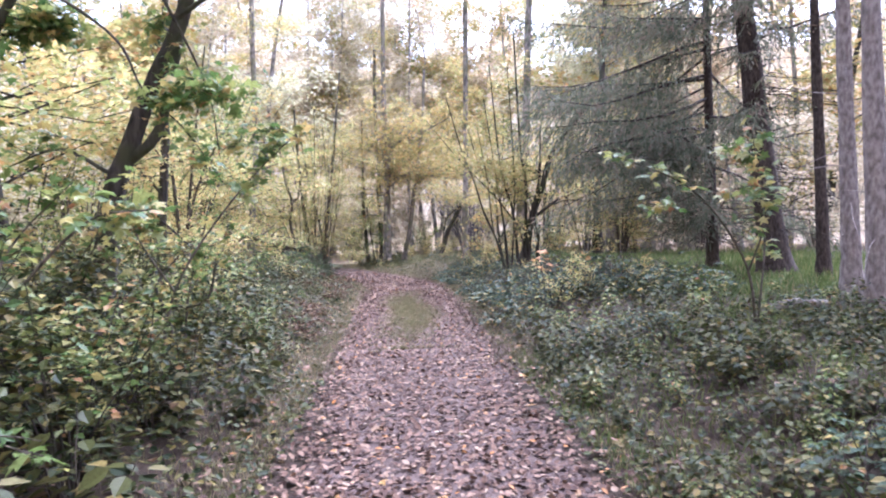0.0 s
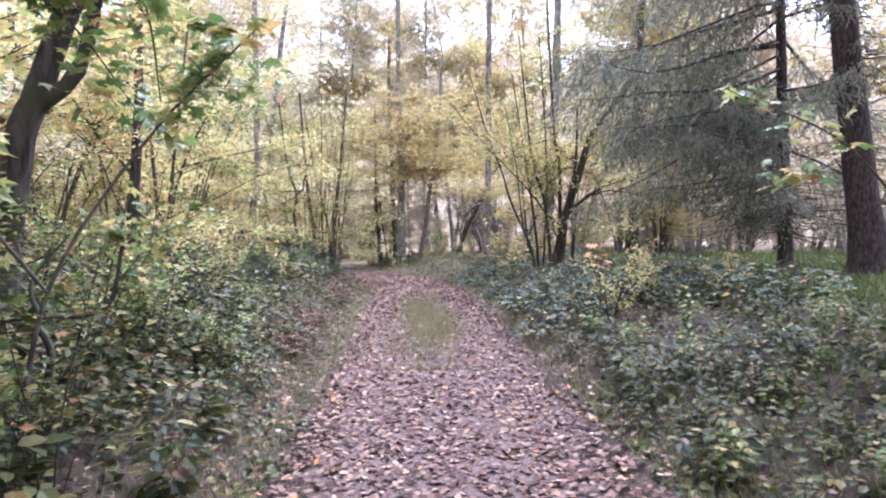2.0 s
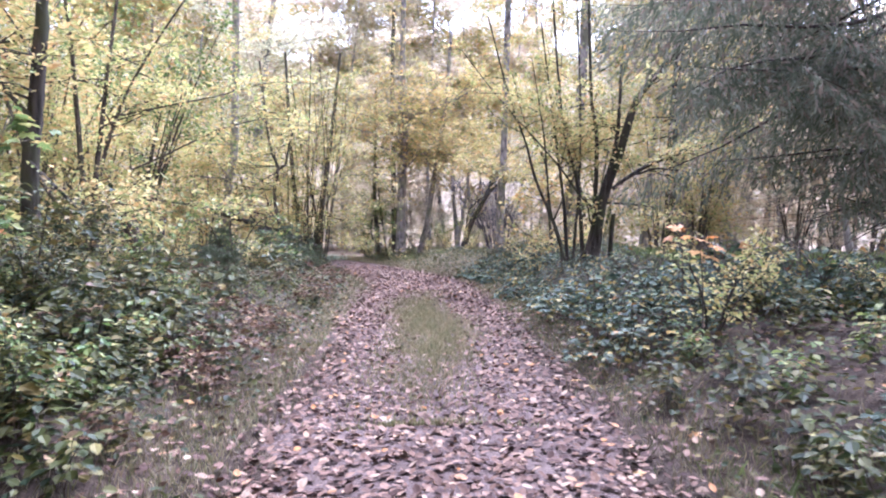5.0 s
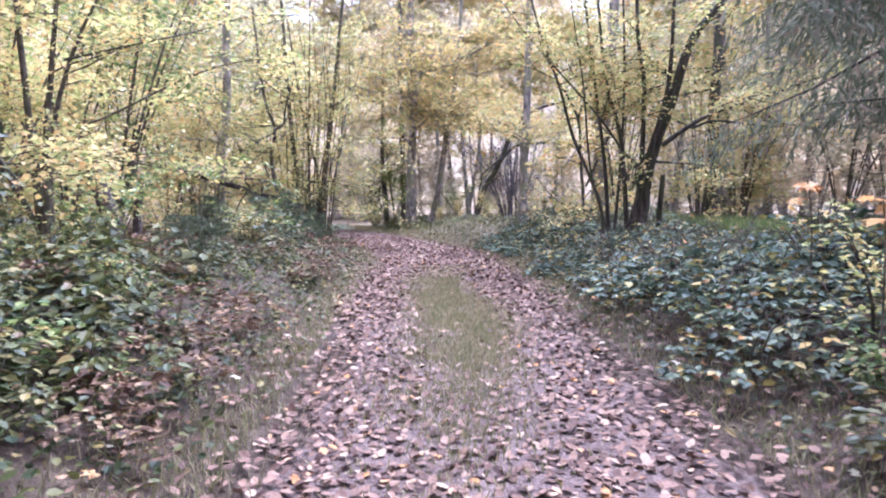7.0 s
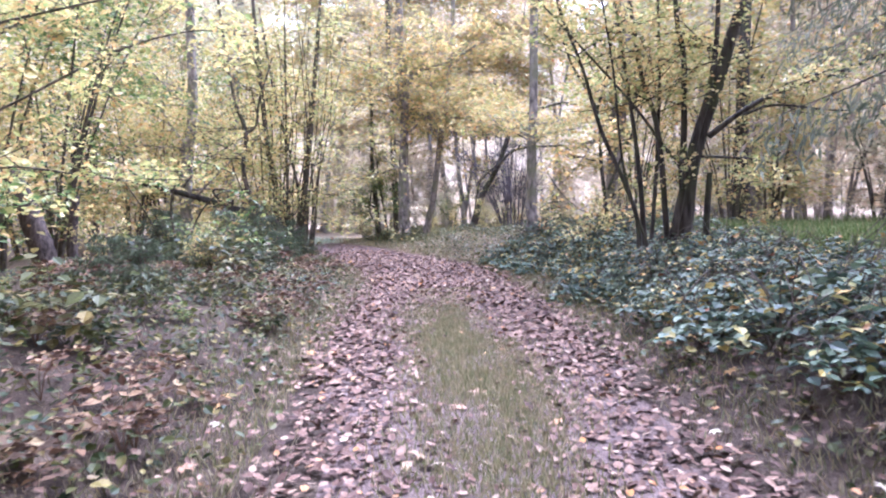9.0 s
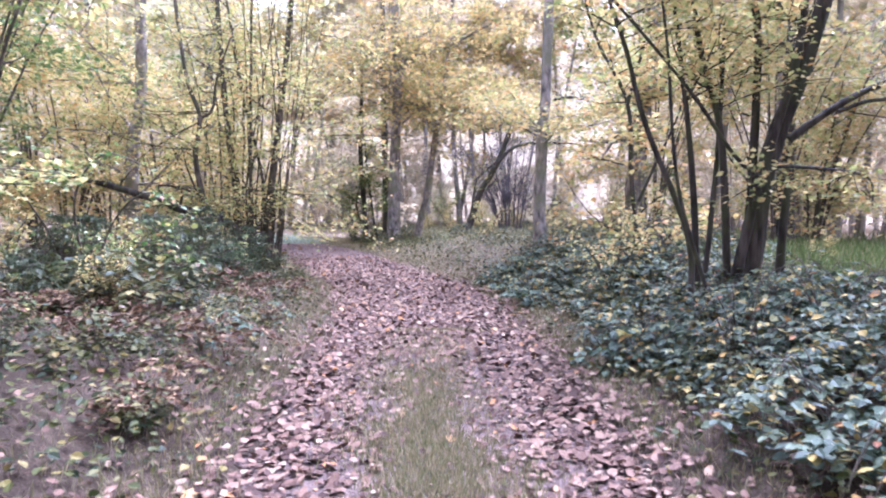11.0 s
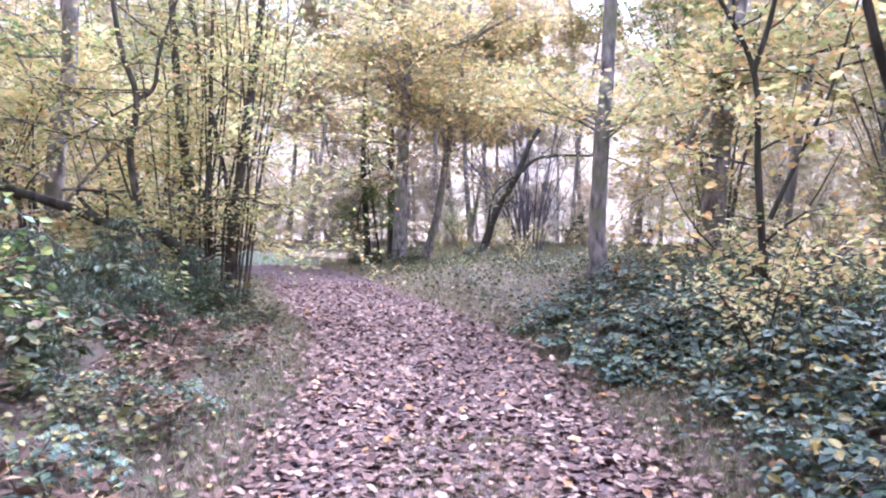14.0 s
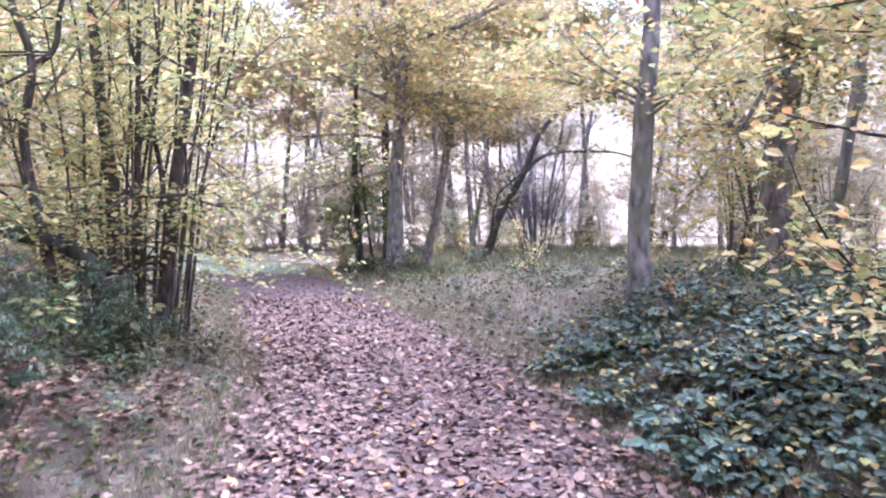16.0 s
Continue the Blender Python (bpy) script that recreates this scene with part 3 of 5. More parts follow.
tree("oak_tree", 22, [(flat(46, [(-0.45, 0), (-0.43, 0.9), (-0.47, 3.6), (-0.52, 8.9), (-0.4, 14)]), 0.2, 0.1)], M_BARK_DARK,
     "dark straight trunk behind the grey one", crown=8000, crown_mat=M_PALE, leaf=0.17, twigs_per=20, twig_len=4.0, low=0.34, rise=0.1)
tree("oak_tree", 23, [
    (flat(43.2, [(0.92, 0), (1.15, 1), (1.41, 2.06), (1.79, 4.54), (1.99, 5.68), (2.36, 7.95), (2.7, 12)]), 0.17, 0.08),
    (flat(43.1, [(1.97, 5.6), (2.6, 6.0), (3.23, 5.78), (4.3, 5.6)]), 0.05, 0.012),
    (flat(43.1, [(1.95, 5.5), (1.3, 5.7), (0.75, 5.67)]), 0.04, 0.012)],
    M_BARK_GREY, "slender leaning grey tree with a bent trunk", crown=7000, crown_mat=M_YELLOW, leaf=0.15, twigs_per=16, twig_len=3.8, low=0.46, rise=0.15)
tree("elder_bush", 24, [
    (flat(43.5, [(-1.24, 0), (-1.3, 1.4), (-1.42, 3.45), (-1.38, 5), (-1.3, 9)]), 0.14, 0.06),
    (flat(43.4, [(-0.7, 0), (-0.85, 0.6), (-1.13, 2.9), (-1.4, 6)]), 0.06, 0.02),
    (flat(43.4, [(-1.0, 0), (-1.4, 0.8), (-1.62, 1.5), (-1.45, 2.6), (-1.5, 4)]), 0.05, 0.02)],
    M_BARK_DARK, "small dark tree with crooked stems by the bend", "tree", 4200, M_LIME, 0.11, twigs_per=10, twig_len=2.2, low=0.25, stem_name="stem")
tree("crab_apple_tree", 25, [
    (flat(48.7, [(3.54, 0), (3.9, 1.1), (4.29, 2.18), (5.12, 3.6), (5.94, 5.49), (7.12, 6.44), (8.67, 6.87), (9.8, 6.7)]), 0.2, 0.05),
    (flat(48.6, [(5.12, 3.6), (5.7, 4.2), (6.42, 4.5), (8.1, 4.56), (9.41, 4.44), (11.5, 3.6)]), 0.1, 0.02),
    (flat(48.6, [(3.75, 0.9), (3.82, 1.47), (4.05, 2.65), (4.6, 3.3), (5.0, 3.6)]), 0.06, 0.03)],
    M_BARK_DARK, "dark bare tree bent over in an arch", crown=500, crown_mat=M_YELLOW, leaf=0.11, twigs_per=10, twig_len=1.8, low=0.2)
rs = np.random.default_rng(26)
shrub_stems = []
for k in range(22):
    a = rs.uniform(0, 2 * np.pi)
    w = rs.uniform(0.5, 2.6)
    h = rs.uniform(4.0, 8.0)
    b = np.array([6.1 + 0.5 * np.cos(a), 50.9 + 0.5 * np.sin(a), 0.1])
    shrub_stems.append(([b, b + (0.3 * w * np.cos(a), 0.3 * w * np.sin(a), 0.3 * h), b + (0.9 * w * np.cos(a), 0.9 * w * np.sin(a), 0.65 * h),
                         b + (1.6 * w * np.cos(a), 1.6 * w * np.sin(a), h)], rs.uniform(0.02, 0.045), 0.008))
willow = tree("willow_bush", 26, shrub_stems, M_TWIG, "bare grey-violet bush of many upright stems", "bush", twigs_per=20, twig_len=2.4, low=0.2, rise=0.9, stem_name="stem", flare=0.2, forks=6, split=False)
# trees beyond the brambles
tree("aspen_tree", 31, [(flat(27.7, [(3.38, 0.4), (3.36, 1.0), (3.35, 1.53), (3.4, 2.86), (3.48, 4.16), (3.75, 12)]), 0.155, 0.09)], M_BARK_GREY,
     "straight grey-barked tree beside the track", crown=4500, crown_mat=M_YELLOW, leaf=0.105, twigs_per=20, twig_len=2.6, low=0.58, rise=0.35)
tree("aspen_tree", 32, [
    (flat(29.6, [(5.98, 0.4), (5.97, 1.2), (5.98, 2.35), (6.16, 4.0), (6.27, 4.8), (6.75, 13)]), 0.27, 0.14),
    (flat(29.4, [(6.1, 3.95), (5.59, 3.4), (5.18, 2.8), (4.85, 2.4), (4.53, 2.06)], -0.15), 0.045, 0.01)],
    M_BARK_GREY, "thick greenish-grey trunk with drooping boughs", crown=3200, crown_mat=M_YELLOW, leaf=0.11, twigs_per=15, twig_len=2.2, low=0.4, rise=0.0)
tree("maple_sapling", 33, [
    (flat(24.5, [(4.36, 0.5), (4.34, 0.9), (4.24, 2.08), (4.16, 3.19), (3.64, 4.22), (3.3, 5.5)]), 0.05, 0.015),
    (flat(24.5, [(4.16, 3.15), (4.33, 3.71), (4.5, 4.6), (4.6, 6)]), 0.035, 0.012),
    (flat(24.4, [(4.33, 1.6), (4.6, 2.2), (4.95, 2.97), (5.3, 4.2)]), 0.03, 0.01),
    (flat(24.2, [(4.36, 0.5), (4.7, 1.0), (5.1, 1.3)]), 0.03, 0.01)],
    M_BARK_DARK, "thin dark forked sapling with yellow leaves", "sapling", 1700, M_YELLOW, 0.105, OVAL, twigs_per=9, twig_len=1.7, low=0.25)
tree("hazel_bush", 34, [
    (flat(21.3, [(4.6, 0.5), (4.63, 0.9), (4.82, 2.07), (5.19, 3.09), (5.55, 4.18), (6.1, 4.9), (7.2, 6.2)]), 0.14, 0.05),
    (flat(21.2, [(5.0, 2.3), (5.5, 2.65), (5.98, 2.89), (7.0, 3.2), (7.83, 3.49), (9.5, 3.9)], -0.04), 0.05, 0.01),
    (flat(21.1, [(5.5, 2.6), (5.98, 2.72), (7.05, 2.6), (8.0, 2.75)], -0.05), 0.025, 0.006),
    (flat(21.2, [(4.85, 2.0), (5.5, 1.95), (5.95, 1.85), (6.01, 1.5)]), 0.025, 0.01),
    (flat(21.2, [(4.42, 0.5), (4.45, 0.9), (4.69, 1.9), (5.1, 3.4), (5.2, 5)]), 0.075, 0.03),
    (flat(21.4, [(4.42, 0.5), (4.3, 2.34), (4.05, 3.29), (3.9, 4.31), (3.7, 7)]), 0.05, 0.02),
    (flat(21.2, [(3.9, 0.5), (3.84, 1.23), (3.34, 2.46), (3.1, 3.32), (2.74, 4.34), (2.3, 6)]), 0.04, 0.014),
    (flat(21.3, [(4.98, 0.5), (4.99, 1.0), (5.05, 1.75)]), 0.06, 0.045),
    (flat(21.4, [(4.6, 0.5), (4.68, 1.9), (4.71, 3.53), (4.59, 4.4), (4.5, 8)]), 0.06, 0.025),
    (flat(21.1, [(4.7, 1.8), (4.3, 2.1), (3.7, 2.87), (2.52, 4.17), (1.7, 5.2)], -0.06), 0.03, 0.008),
    (flat(21.5, [(4.1, 0.5), (4.0, 2.0), (3.8, 3.6), (3.5, 6)]), 0.045, 0.015),
    (flat(21.6, [(4.2, 0.5), (4.35, 2.2), (4.4, 4.0), (4.3, 7)]), 0.035, 0.015),
    (flat(20.9, [(4.0, 0.5), (3.6, 1.8), (3.45, 3.4), (3.2, 5)]), 0.025, 0.01)],
    M_BARK_DARK, "big dark many-stemmed hazel leaning over the brambles", "bush", 9000, M_YELLOW, 0.085, twigs_per=8, twig_len=1.6, low=0.35, stem_name="stem", bare=(7,))

# ---- spruces ----


def sprays(rs, line, length, size):
    """Points and directions of needle sprigs along a bough and its hanging side twigs."""
    pts, ways, tubes = [], [], []
    k = len(line)
    n = max(6, int(length / (0.12 if size > 0.1 else 0.05)))
    for f in np.linspace(0.12, 1.0, n):
        u = f * (k - 1)
        i = min(int(u), k - 2)
        b = line[i] + (line[i + 1] - line[i]) * (u - i)
        d = line[i + 1] - line[i]
        d = d / np.linalg.norm(d)
        side = np.cross(d, (0, 0, 1.0))
        side /= np.linalg.norm(side) + 1e-9
        for s in (-1, 1):
            ln = length * (0.34 if size > 0.1 else 0.3) * (1.1 - 0.75 * f) * rs.uniform(0.5, 1.1)
            w = 0.55 * d + s * side * rs.uniform(0.4, 1.0) + np.array([0, 0, -rs.uniform(0.5, 1.7)])
            w /= np.linalg.norm(w)
            m = max(2, int(ln / (size * 0.42)))
            for g in np.linspace(0, 1, m):
                pts.append(b + w * ln * g)
                ways.append(w + 0.45 * rs.standard_normal(3))
    return pts, ways


def spruce(name, seed, x, y, height, reach, first, bark, needles, label, category="spruce", size=0.16, step=0.42, per=6, lean=(0, 0), radius=0.2, droop=0.35, group="", bare_twigs=0, toward=None):
    rs = np.random.default_rng(seed)
    z0 = float(ground_z(x, y)) - 0.03
    top = thing(name, x, y, z0, label, category, group)
    line, (v, f) = stem_tube([(0, 0, -0.05), (lean[0] * 0.1, lean[1] * 0.1, height * 0.1), (lean[0] * 0.5, lean[1] * 0.5, height * 0.5), (lean[0], lean[1], height)], radius, 0.02 * min(1, radius * 8), rs, 26, 11 if radius > 0.1 else 6, 0.45)
    part("trunk", mesh_of("trunk", v, [f], bark, True), top)
    tubes, pts, ways = [], [], []
    z = first
    while z < height * 0.97:
        f = (z - first) / (height - first)
        ln = reach * min(1.0, 0.4 + 3.6 * f if reach > 2 else 1.0, 1.35 * (1 - f)) ** 0.9 + 0.12 * min(1, reach)
        c = line[min(int(z / height * 25), 25)]
        for k in range(per):
            a = rs.uniform(0, 2 * np.pi) if toward is None or k < 1 else rs.normal(toward, 0.75)
            le = ln * rs.uniform(0.65, 1.1)
            way = np.array([np.cos(a), np.sin(a), 0.15 - droop * rs.uniform(0.5, 1.5)])
            b = wander(rs, (c[0], c[1], z + rs.uniform(-0.15, 0.15) * step / 0.42), way, le, 6, 0.1 if radius > 0.05 else 0.05, 0.035)
            r0 = 0.012 + 0.006 * le
            tubes.append(tube(b, np.linspace(r0 if radius > 0.05 else 0.005, 0.003, 7), 4))
            p, w = sprays(rs, b, le, size)
            pts += p
            ways += w
        z += step * rs.uniform(0.8, 1.2) * (2.2 if z > 7.5 else 1.0)
    for k in range(bare_twigs):
        a = rs.uniform(0, 2 * np.pi)
        zz = rs.uniform(1.0, max(first + 0.6, 2.0))
        c = line[min(int(zz / height * 25), 25)]
        b = wander(rs, (c[0], c[1], zz), (np.cos(a), np.sin(a), rs.uniform(-0.35, 0.1)), rs.uniform(0.25, 0.5 * reach), 4, 0.12, -0.02)
        tubes.append(tube(b, np.linspace(0.012, 0.003, 5), 4))
    if radius > 0.05:
        for k, (v, f) in enumerate(tubes):
            part("bough" if k < len(tubes) - bare_twigs else "dead_branch", mesh_of("bough", v, [f], bark, True), top)
    else:
        v, f = join(tubes)
        part("bough_mass", mesh_of("bough_mass", v, f, bark, True), top)
    v, f = leaf_cloud(np.array(pts), size, rs, SPRIG, 0.3, 0, np.array(ways))
    part("needles", mesh_of("needles", v, [f], needles), top)
    return top


spruce("spruce_tree", 41, 9.0, 17.8, 18, 5.4, 1.5, M_BARK_BROWN, M_NEEDLE, "dark green spruce with long hanging boughs", size=0.17, step=0.76, per=4, droop=0.44, bare_twigs=110, toward=3.45)
spruce("spruce_tree", 42, 9.45, 15.5, 20, 3.8, 4.6, M_BARK_BROWN, M_NEEDLE, "thick brown spruce trunk with dead lower twigs", radius=0.43, lean=(-2.0, 0), size=0.16, step=1.1, per=3, droop=0.42, bare_twigs=120, toward=3.4)
# the crowns above 8 m, mostly unseen, are made full to shade the track
spruce("spruce_tree", 44, 9.65, 14.0, 17, 3.6, 8.0, M_BARK_BROWN, M_NEEDLE, "slim dark spruce trunk", radius=0.17, size=0.34, step=1.0, per=6, bare_twigs=40, lean=(-0.2, 0))
spruce("spruce_tree", 45, 7.2, 8.9, 19, 3.6, 8.0, M_BARK_PALE, M_NEEDLE, "pale grey spruce trunk with knots", radius=0.2, lean=(-0.1, 0), size=0.34, step=1.0, per=6, bare_twigs=26)
spruce("spruce_tree", 46, 8.1, 10.8, 18, 3.6, 8.0, M_BARK_PALE, M_NEEDLE, "leaning pale spruce trunk with rough foot", radius=0.19, lean=(-0.2, 0), size=0.34, step=1.0, per=6, bare_twigs=26)
for k, (x, y, h, w) in enumerate([(-2.6, 18.6, 0.75, 0.6), (-3.3, 19.4, 0.9, 0.7), (-2.2, 22.2, 0.7, 0.55), (-3.7, 22.4, 1.25, 0.75), (-2.2, 24.3, 0.9, 0.7), (-3.0, 23.6, 1.3, 0.85),
                                  (-2.8, 25.2, 1.4, 0.95), (-2.3, 26.3, 1.05, 0.75), (-3.4, 20.9, 0.8, 0.6), (-4.2, 24.4, 1.2, 0.8)]):
    spruce("spruce_sapling", 60 + k, x, y, 0.85 * h, 0.75 * w, 0.12, M_BARK_HAZEL, M_NEEDLE2, "young blue-green spruce in the undergrowth", "spruce sapling", 0.085, 0.12, 6, radius=0.018, droop=0.1, group="young spruces beside the track")

# ---- undergrowth ----


def bramble(seed, reach, height, leaves, mat, size, label, name="bramble_bush", category="bramble"):
    rs = np.random.default_rng(seed)
    top = thing(name, 0, 0, 0, label, category)
    tubes, pts = [], []
    for k in range(9):
        a, ln = rs.uniform(0, 2 * np.pi), reach * rs.uniform(0.7, 1.2)
        b = np.array([0.15 * rs.standard_normal(), 0.15 * rs.standard_normal(), -0.05])
        d = np.array([np.cos(a), np.sin(a), 0])
        line = smooth_line([b, b + d * ln * 0.25 + (0, 0, height * rs.uniform(0.6, 1.0)), b + d * ln * 0.7 + (0, 0, height * rs.uniform(0.7, 1.05)), b + d * ln * 1.05 + (0, 0, height * 0.25)], 6)
        tubes.append(tube(line, np.linspace(0.007, 0.003, 6), 3))
        pts.append(line)
    part("cane_mass", mesh_of("cane_mass", *join(tubes), M_BARK_HAZEL), top)
    n = leaves // 3
    r = reach * np.sqrt(rs.random(n))
    a = rs.uniform(0, 2 * np.pi, n)
    dome = height * (1 - (r / reach) ** 2.5 * 0.75) * (0.72 + 0.28 * np.sin(3 * a + seed) * np.sin(5 * r / reach + seed))
    z = dome * np.where(rs.random(n) < 0.75, rs.uniform(0.72, 1.08, n), rs.uniform(0.15, 0.8, n))
    p = np.stack([r * np.cos(a), r * np.sin(a), z], -1)
    turn = rs.uniform(0, 2 * np.pi, n)
    p3, ax = [], []
    for off in (-1.25, 0.0, 1.25):
        ax.append(np.stack([np.cos(turn + off), np.sin(turn + off), -0.15 - 0.25 * rs.random(n)], -1))
        p3.append(p)
    v, f = leaf_cloud(np.concatenate(p3), size, rs, OVAL, 0.3, 0, np.concatenate(ax))
    part("leaves", mesh_of("leaves", v, [f], mat), top)
    return top


def herb(seed, height, layers, mat, size, label, outline=LOBED, name="maple_seedling", category="seedling", per=5):
    """A low broad-leaved plant: a few stems that carry flat tiers of leaves."""
    rs = np.random.default_rng(seed)
    top = thing(name, 0, 0, 0, label, category)
    tubes, pts, axs = [], [], []
    for k in range(layers):
        a = rs.uniform(0, 2 * np.pi)
        way = np.array([0.5 * np.cos(a), 0.5 * np.sin(a), 1.0])
        s = wander(rs, (0.05 * rs.standard_normal(), 0.05 * rs.standard_normal(), -0.03), way, height * rs.uniform(0.6, 1.1), 6, 0.12, 0.05)
        tubes.append(tube(s, np.linspace(0.006, 0.003, 7), 3))
        for j in range(2, 7):
            for q in range(per):
                b = rs.uniform(0, 2 * np.pi)
                o = np.array([np.cos(b), np.sin(b), 0])
                e = s[j] + o * rs.uniform(0.03, 0.16) + (0, 0, rs.uniform(-0.05, 0.03))
                pts.append(e)
                axs.append(o + np.array([0, 0, -0.25 + 0.2 * rs.standard_normal()]))
    part("shoot_mass", mesh_of("shoot_mass", *join(tubes), M_BARK_HAZEL), top)
    v, f = leaf_cloud(np.array(pts), size, rs, outline, 0.25, 0, np.array(axs))
    part("leaves", mesh_of("leaves", v, [f], mat), top)
    return top


def place(src, used, x, y, rs, scale, sink=0.0, group=""):
    m = Matrix.Translation((x, y, float(ground_z(x, y)) - sink)) @ Euler((0.08 * rs.standard_normal(), 0.08 * rs.standard_normal(), rs.uniform(0, 6.28))).to_matrix().to_4x4() @ Matrix.Scale(scale, 4)
    if src in used:
        ob = copy_thing(src, m)
    else:
        used.add(src)
        ob, src.matrix_basis = src, m
    if group:
        tagged(ob, group=group)
    return ob


used = set()
rs = np.random.default_rng(50)
brambles = [bramble(80 + k, 0.85, 0.66, 540, M_BRAMBLE, 0.092, "dense bramble with dark blue-green leaves") for k in range(4)]
herbs = [herb(90 + k, 0.8, 5, M_HERB, 0.12, "leafy plants with mottled yellow-green leaves", LOBED if k == 1 else OVAL, "maple_seedling" if k == 1 else "leafy_herb", "seedling" if k == 1 else "herb") for k in range(4)]
shade_herbs = [herb(93 + k, 0.8, 4, M_HERB, 0.14, "broad dark green leaves in the shade of the thicket", OVAL, "broadleaf_herb", "herb", per=4) for k in range(2)]
gold_herbs = [herb(95 + k, 0.75, 5, (M_LIME, M_HERB)[k], 0.11, "leafy hazel seedlings turning yellow", OVAL, "hazel_seedling") for k in range(2)]
for y in np.arange(1.5, 31, 0.78):
    for x in np.arange(2.6, 10.5, 0.9):
        xx, yy = x + rs.uniform(-0.35, 0.35), y + rs.uniform(-0.35, 0.35)
        low = yy < 9.5 or yy < 12.5 and rs.random() < 0.5
        if xx > 6.2 and yy > 12.5:
            continue
        if xx > 6.5 and (yy > 24 or rs.random() < 0.2 * (xx - 6.0)) or xx - centre(yy) < (1.6 if yy < 13 else 2.0 if yy < 20 else 2.8) or yy > 27:
            continue
        tall = 0.75 if low else (min(1.15, 0.75 + 0.25 * (xx - 2.3)) if 10.5 < yy < 16 else 0.75)
        mix = (herbs + gold_herbs * 3 + brambles[:1]) if low else (brambles * 2 + gold_herbs * 2 + herbs[:2] if yy < 13.5 else brambles * 2 + gold_herbs[:1])
        src = mix[rs.integers(len(mix))]
        place(src, used, xx, yy, rs, (tall if src in brambles else min(tall, 0.85)) * rs.uniform(0.85, 1.15), group="brambles beside the track")
for y in np.arange(1.2, 17, 0.62):
    for x in np.arange(-1.0, -8.0, -0.7):
        xx, yy = x + rs.uniform(-0.3, 0.3), y + rs.uniform(-0.3, 0.3)
        if xx > centre(yy) - (1.75 if yy < 10 else 2.3) or (yy > 12 and xx > -2.4 and rs.random() < 0.35) or rs.random() < 0.25 * (-4.5 - xx) or yy < 7 and rs.random() < 0.3:
            continue
        tall = (0.6 + 0.27 * min(3.2, -0.8 - xx + 0.4)) if yy < 12 else (0.62 if xx > -2.3 else 1.0 if yy < 15.5 else 0.75)
        mix = shade_herbs * 3 + herbs[:2] if yy < 8 else herbs * 2 + gold_herbs
        place(mix[rs.integers(len(mix))], used, xx, yy, rs, tall * rs.uniform(0.8, 1.2), group="seedlings beside the track")
for k in range(60):
    xx, yy = rs.uniform(-3.4, -1.15), rs.uniform(6.5, 14)
    if xx < -1.2 - 0.06 * (yy - 6.5):
        place(gold_herbs[1 if k % 5 else 0], used, xx, yy, rs, rs.uniform(0.7, 1.1), group="seedlings beside the track")
for k in range(230):
    xx, yy = rs.uniform(-5.5, -0.8), rs.uniform(10, 31)
    if xx < centre(yy) - 1.9:
        place((herbs + gold_herbs + brambles[:1 if yy > 18 else 0])[rs.integers(6 + (yy > 18))], used, xx, yy, rs, rs.uniform(0.4, 0.7), group="low growth beside the track")
for k in range(130):
    xx, yy = rs.uniform(-1, 8), rs.uniform(23, 43)
    if xx > centre(yy) + 2.1:
        place((herbs + gold_herbs)[rs.integers(6)], used, xx, yy, rs, rs.uniform(0.35, 0.65), group="low growth beside the track")

broad = [bramble(85 + k, 0.8, 0.5, 270, M_BRAMBLE, 0.135, "low bramble with broad blue-green and yellow leaves") for k in range(3)]
for k in range(90):
    yy = rs.uniform(18.5, 27)
    xx = float(centre(yy)) + rs.uniform(1.75, 4.2)
    place(broad[k % 3], used, xx, yy, rs, rs.uniform(0.55, 0.85), group="brambles beside the track")
for k in range(26):
    place((herbs + gold_herbs)[rs.integers(6)], used, rs.uniform(-4.2, -1.9), rs.uniform(20.5, 27), rs, rs.uniform(0.8, 1.25), group="low growth beside the track")
for k in range(14):
    place((herbs + broad)[rs.integers(7)], used, rs.uniform(-1.7, 2.6), rs.uniform(40.6, 43.2), rs, rs.uniform(0.8, 1.2), group="low growth beyond the bend")
for k in range(120):
    yy = rs.uniform(2.2, 10)
    place((shade_herbs[:1] + gold_herbs * 2)[k % 5], used, float(centre(yy)) + rs.uniform(1.6, 6.0), yy, rs, rs.uniform(0.35, 0.6), group="low growth beside the track")
for k in range(46):
    yy = rs.uniform(10, 16.5)
    place((gold_herbs + shade_herbs[:1])[k % 3], used, float(centre(yy)) - rs.uniform(2.2, 5.2), yy, rs, rs.uniform(0.55, 0.85), group="low growth beside the track")


def thicket(seed, height, count, mat, leaf, label):
    rs = np.random.default_rng(seed)
    lines = []
    for k in range(6):
        a, w, h = rs.uniform(0, 6.28), rs.uniform(0.25, 0.5) * height, height * rs.uniform(0.7, 1.05)
        c, s = np.cos(a), np.sin(a)
        lines.append(([(0.06 * c, 0.06 * s, 0), (0.3 * w * c, 0.3 * w * s, 0.4 * h), (w * c, w * s, h)], rs.uniform(0.01, 0.016), 0.004))
    return tree("hazel_shrub", seed, lines, M_BARK_DARK, label, "shrub", count, mat, leaf, DIAMOND, twigs_per=8, twig_len=height * 0.38, low=0.42, rise=0.05, stem_name="stem",
                spread=0.08, sides=4, split=False, forks=2, rings=(3, 1))


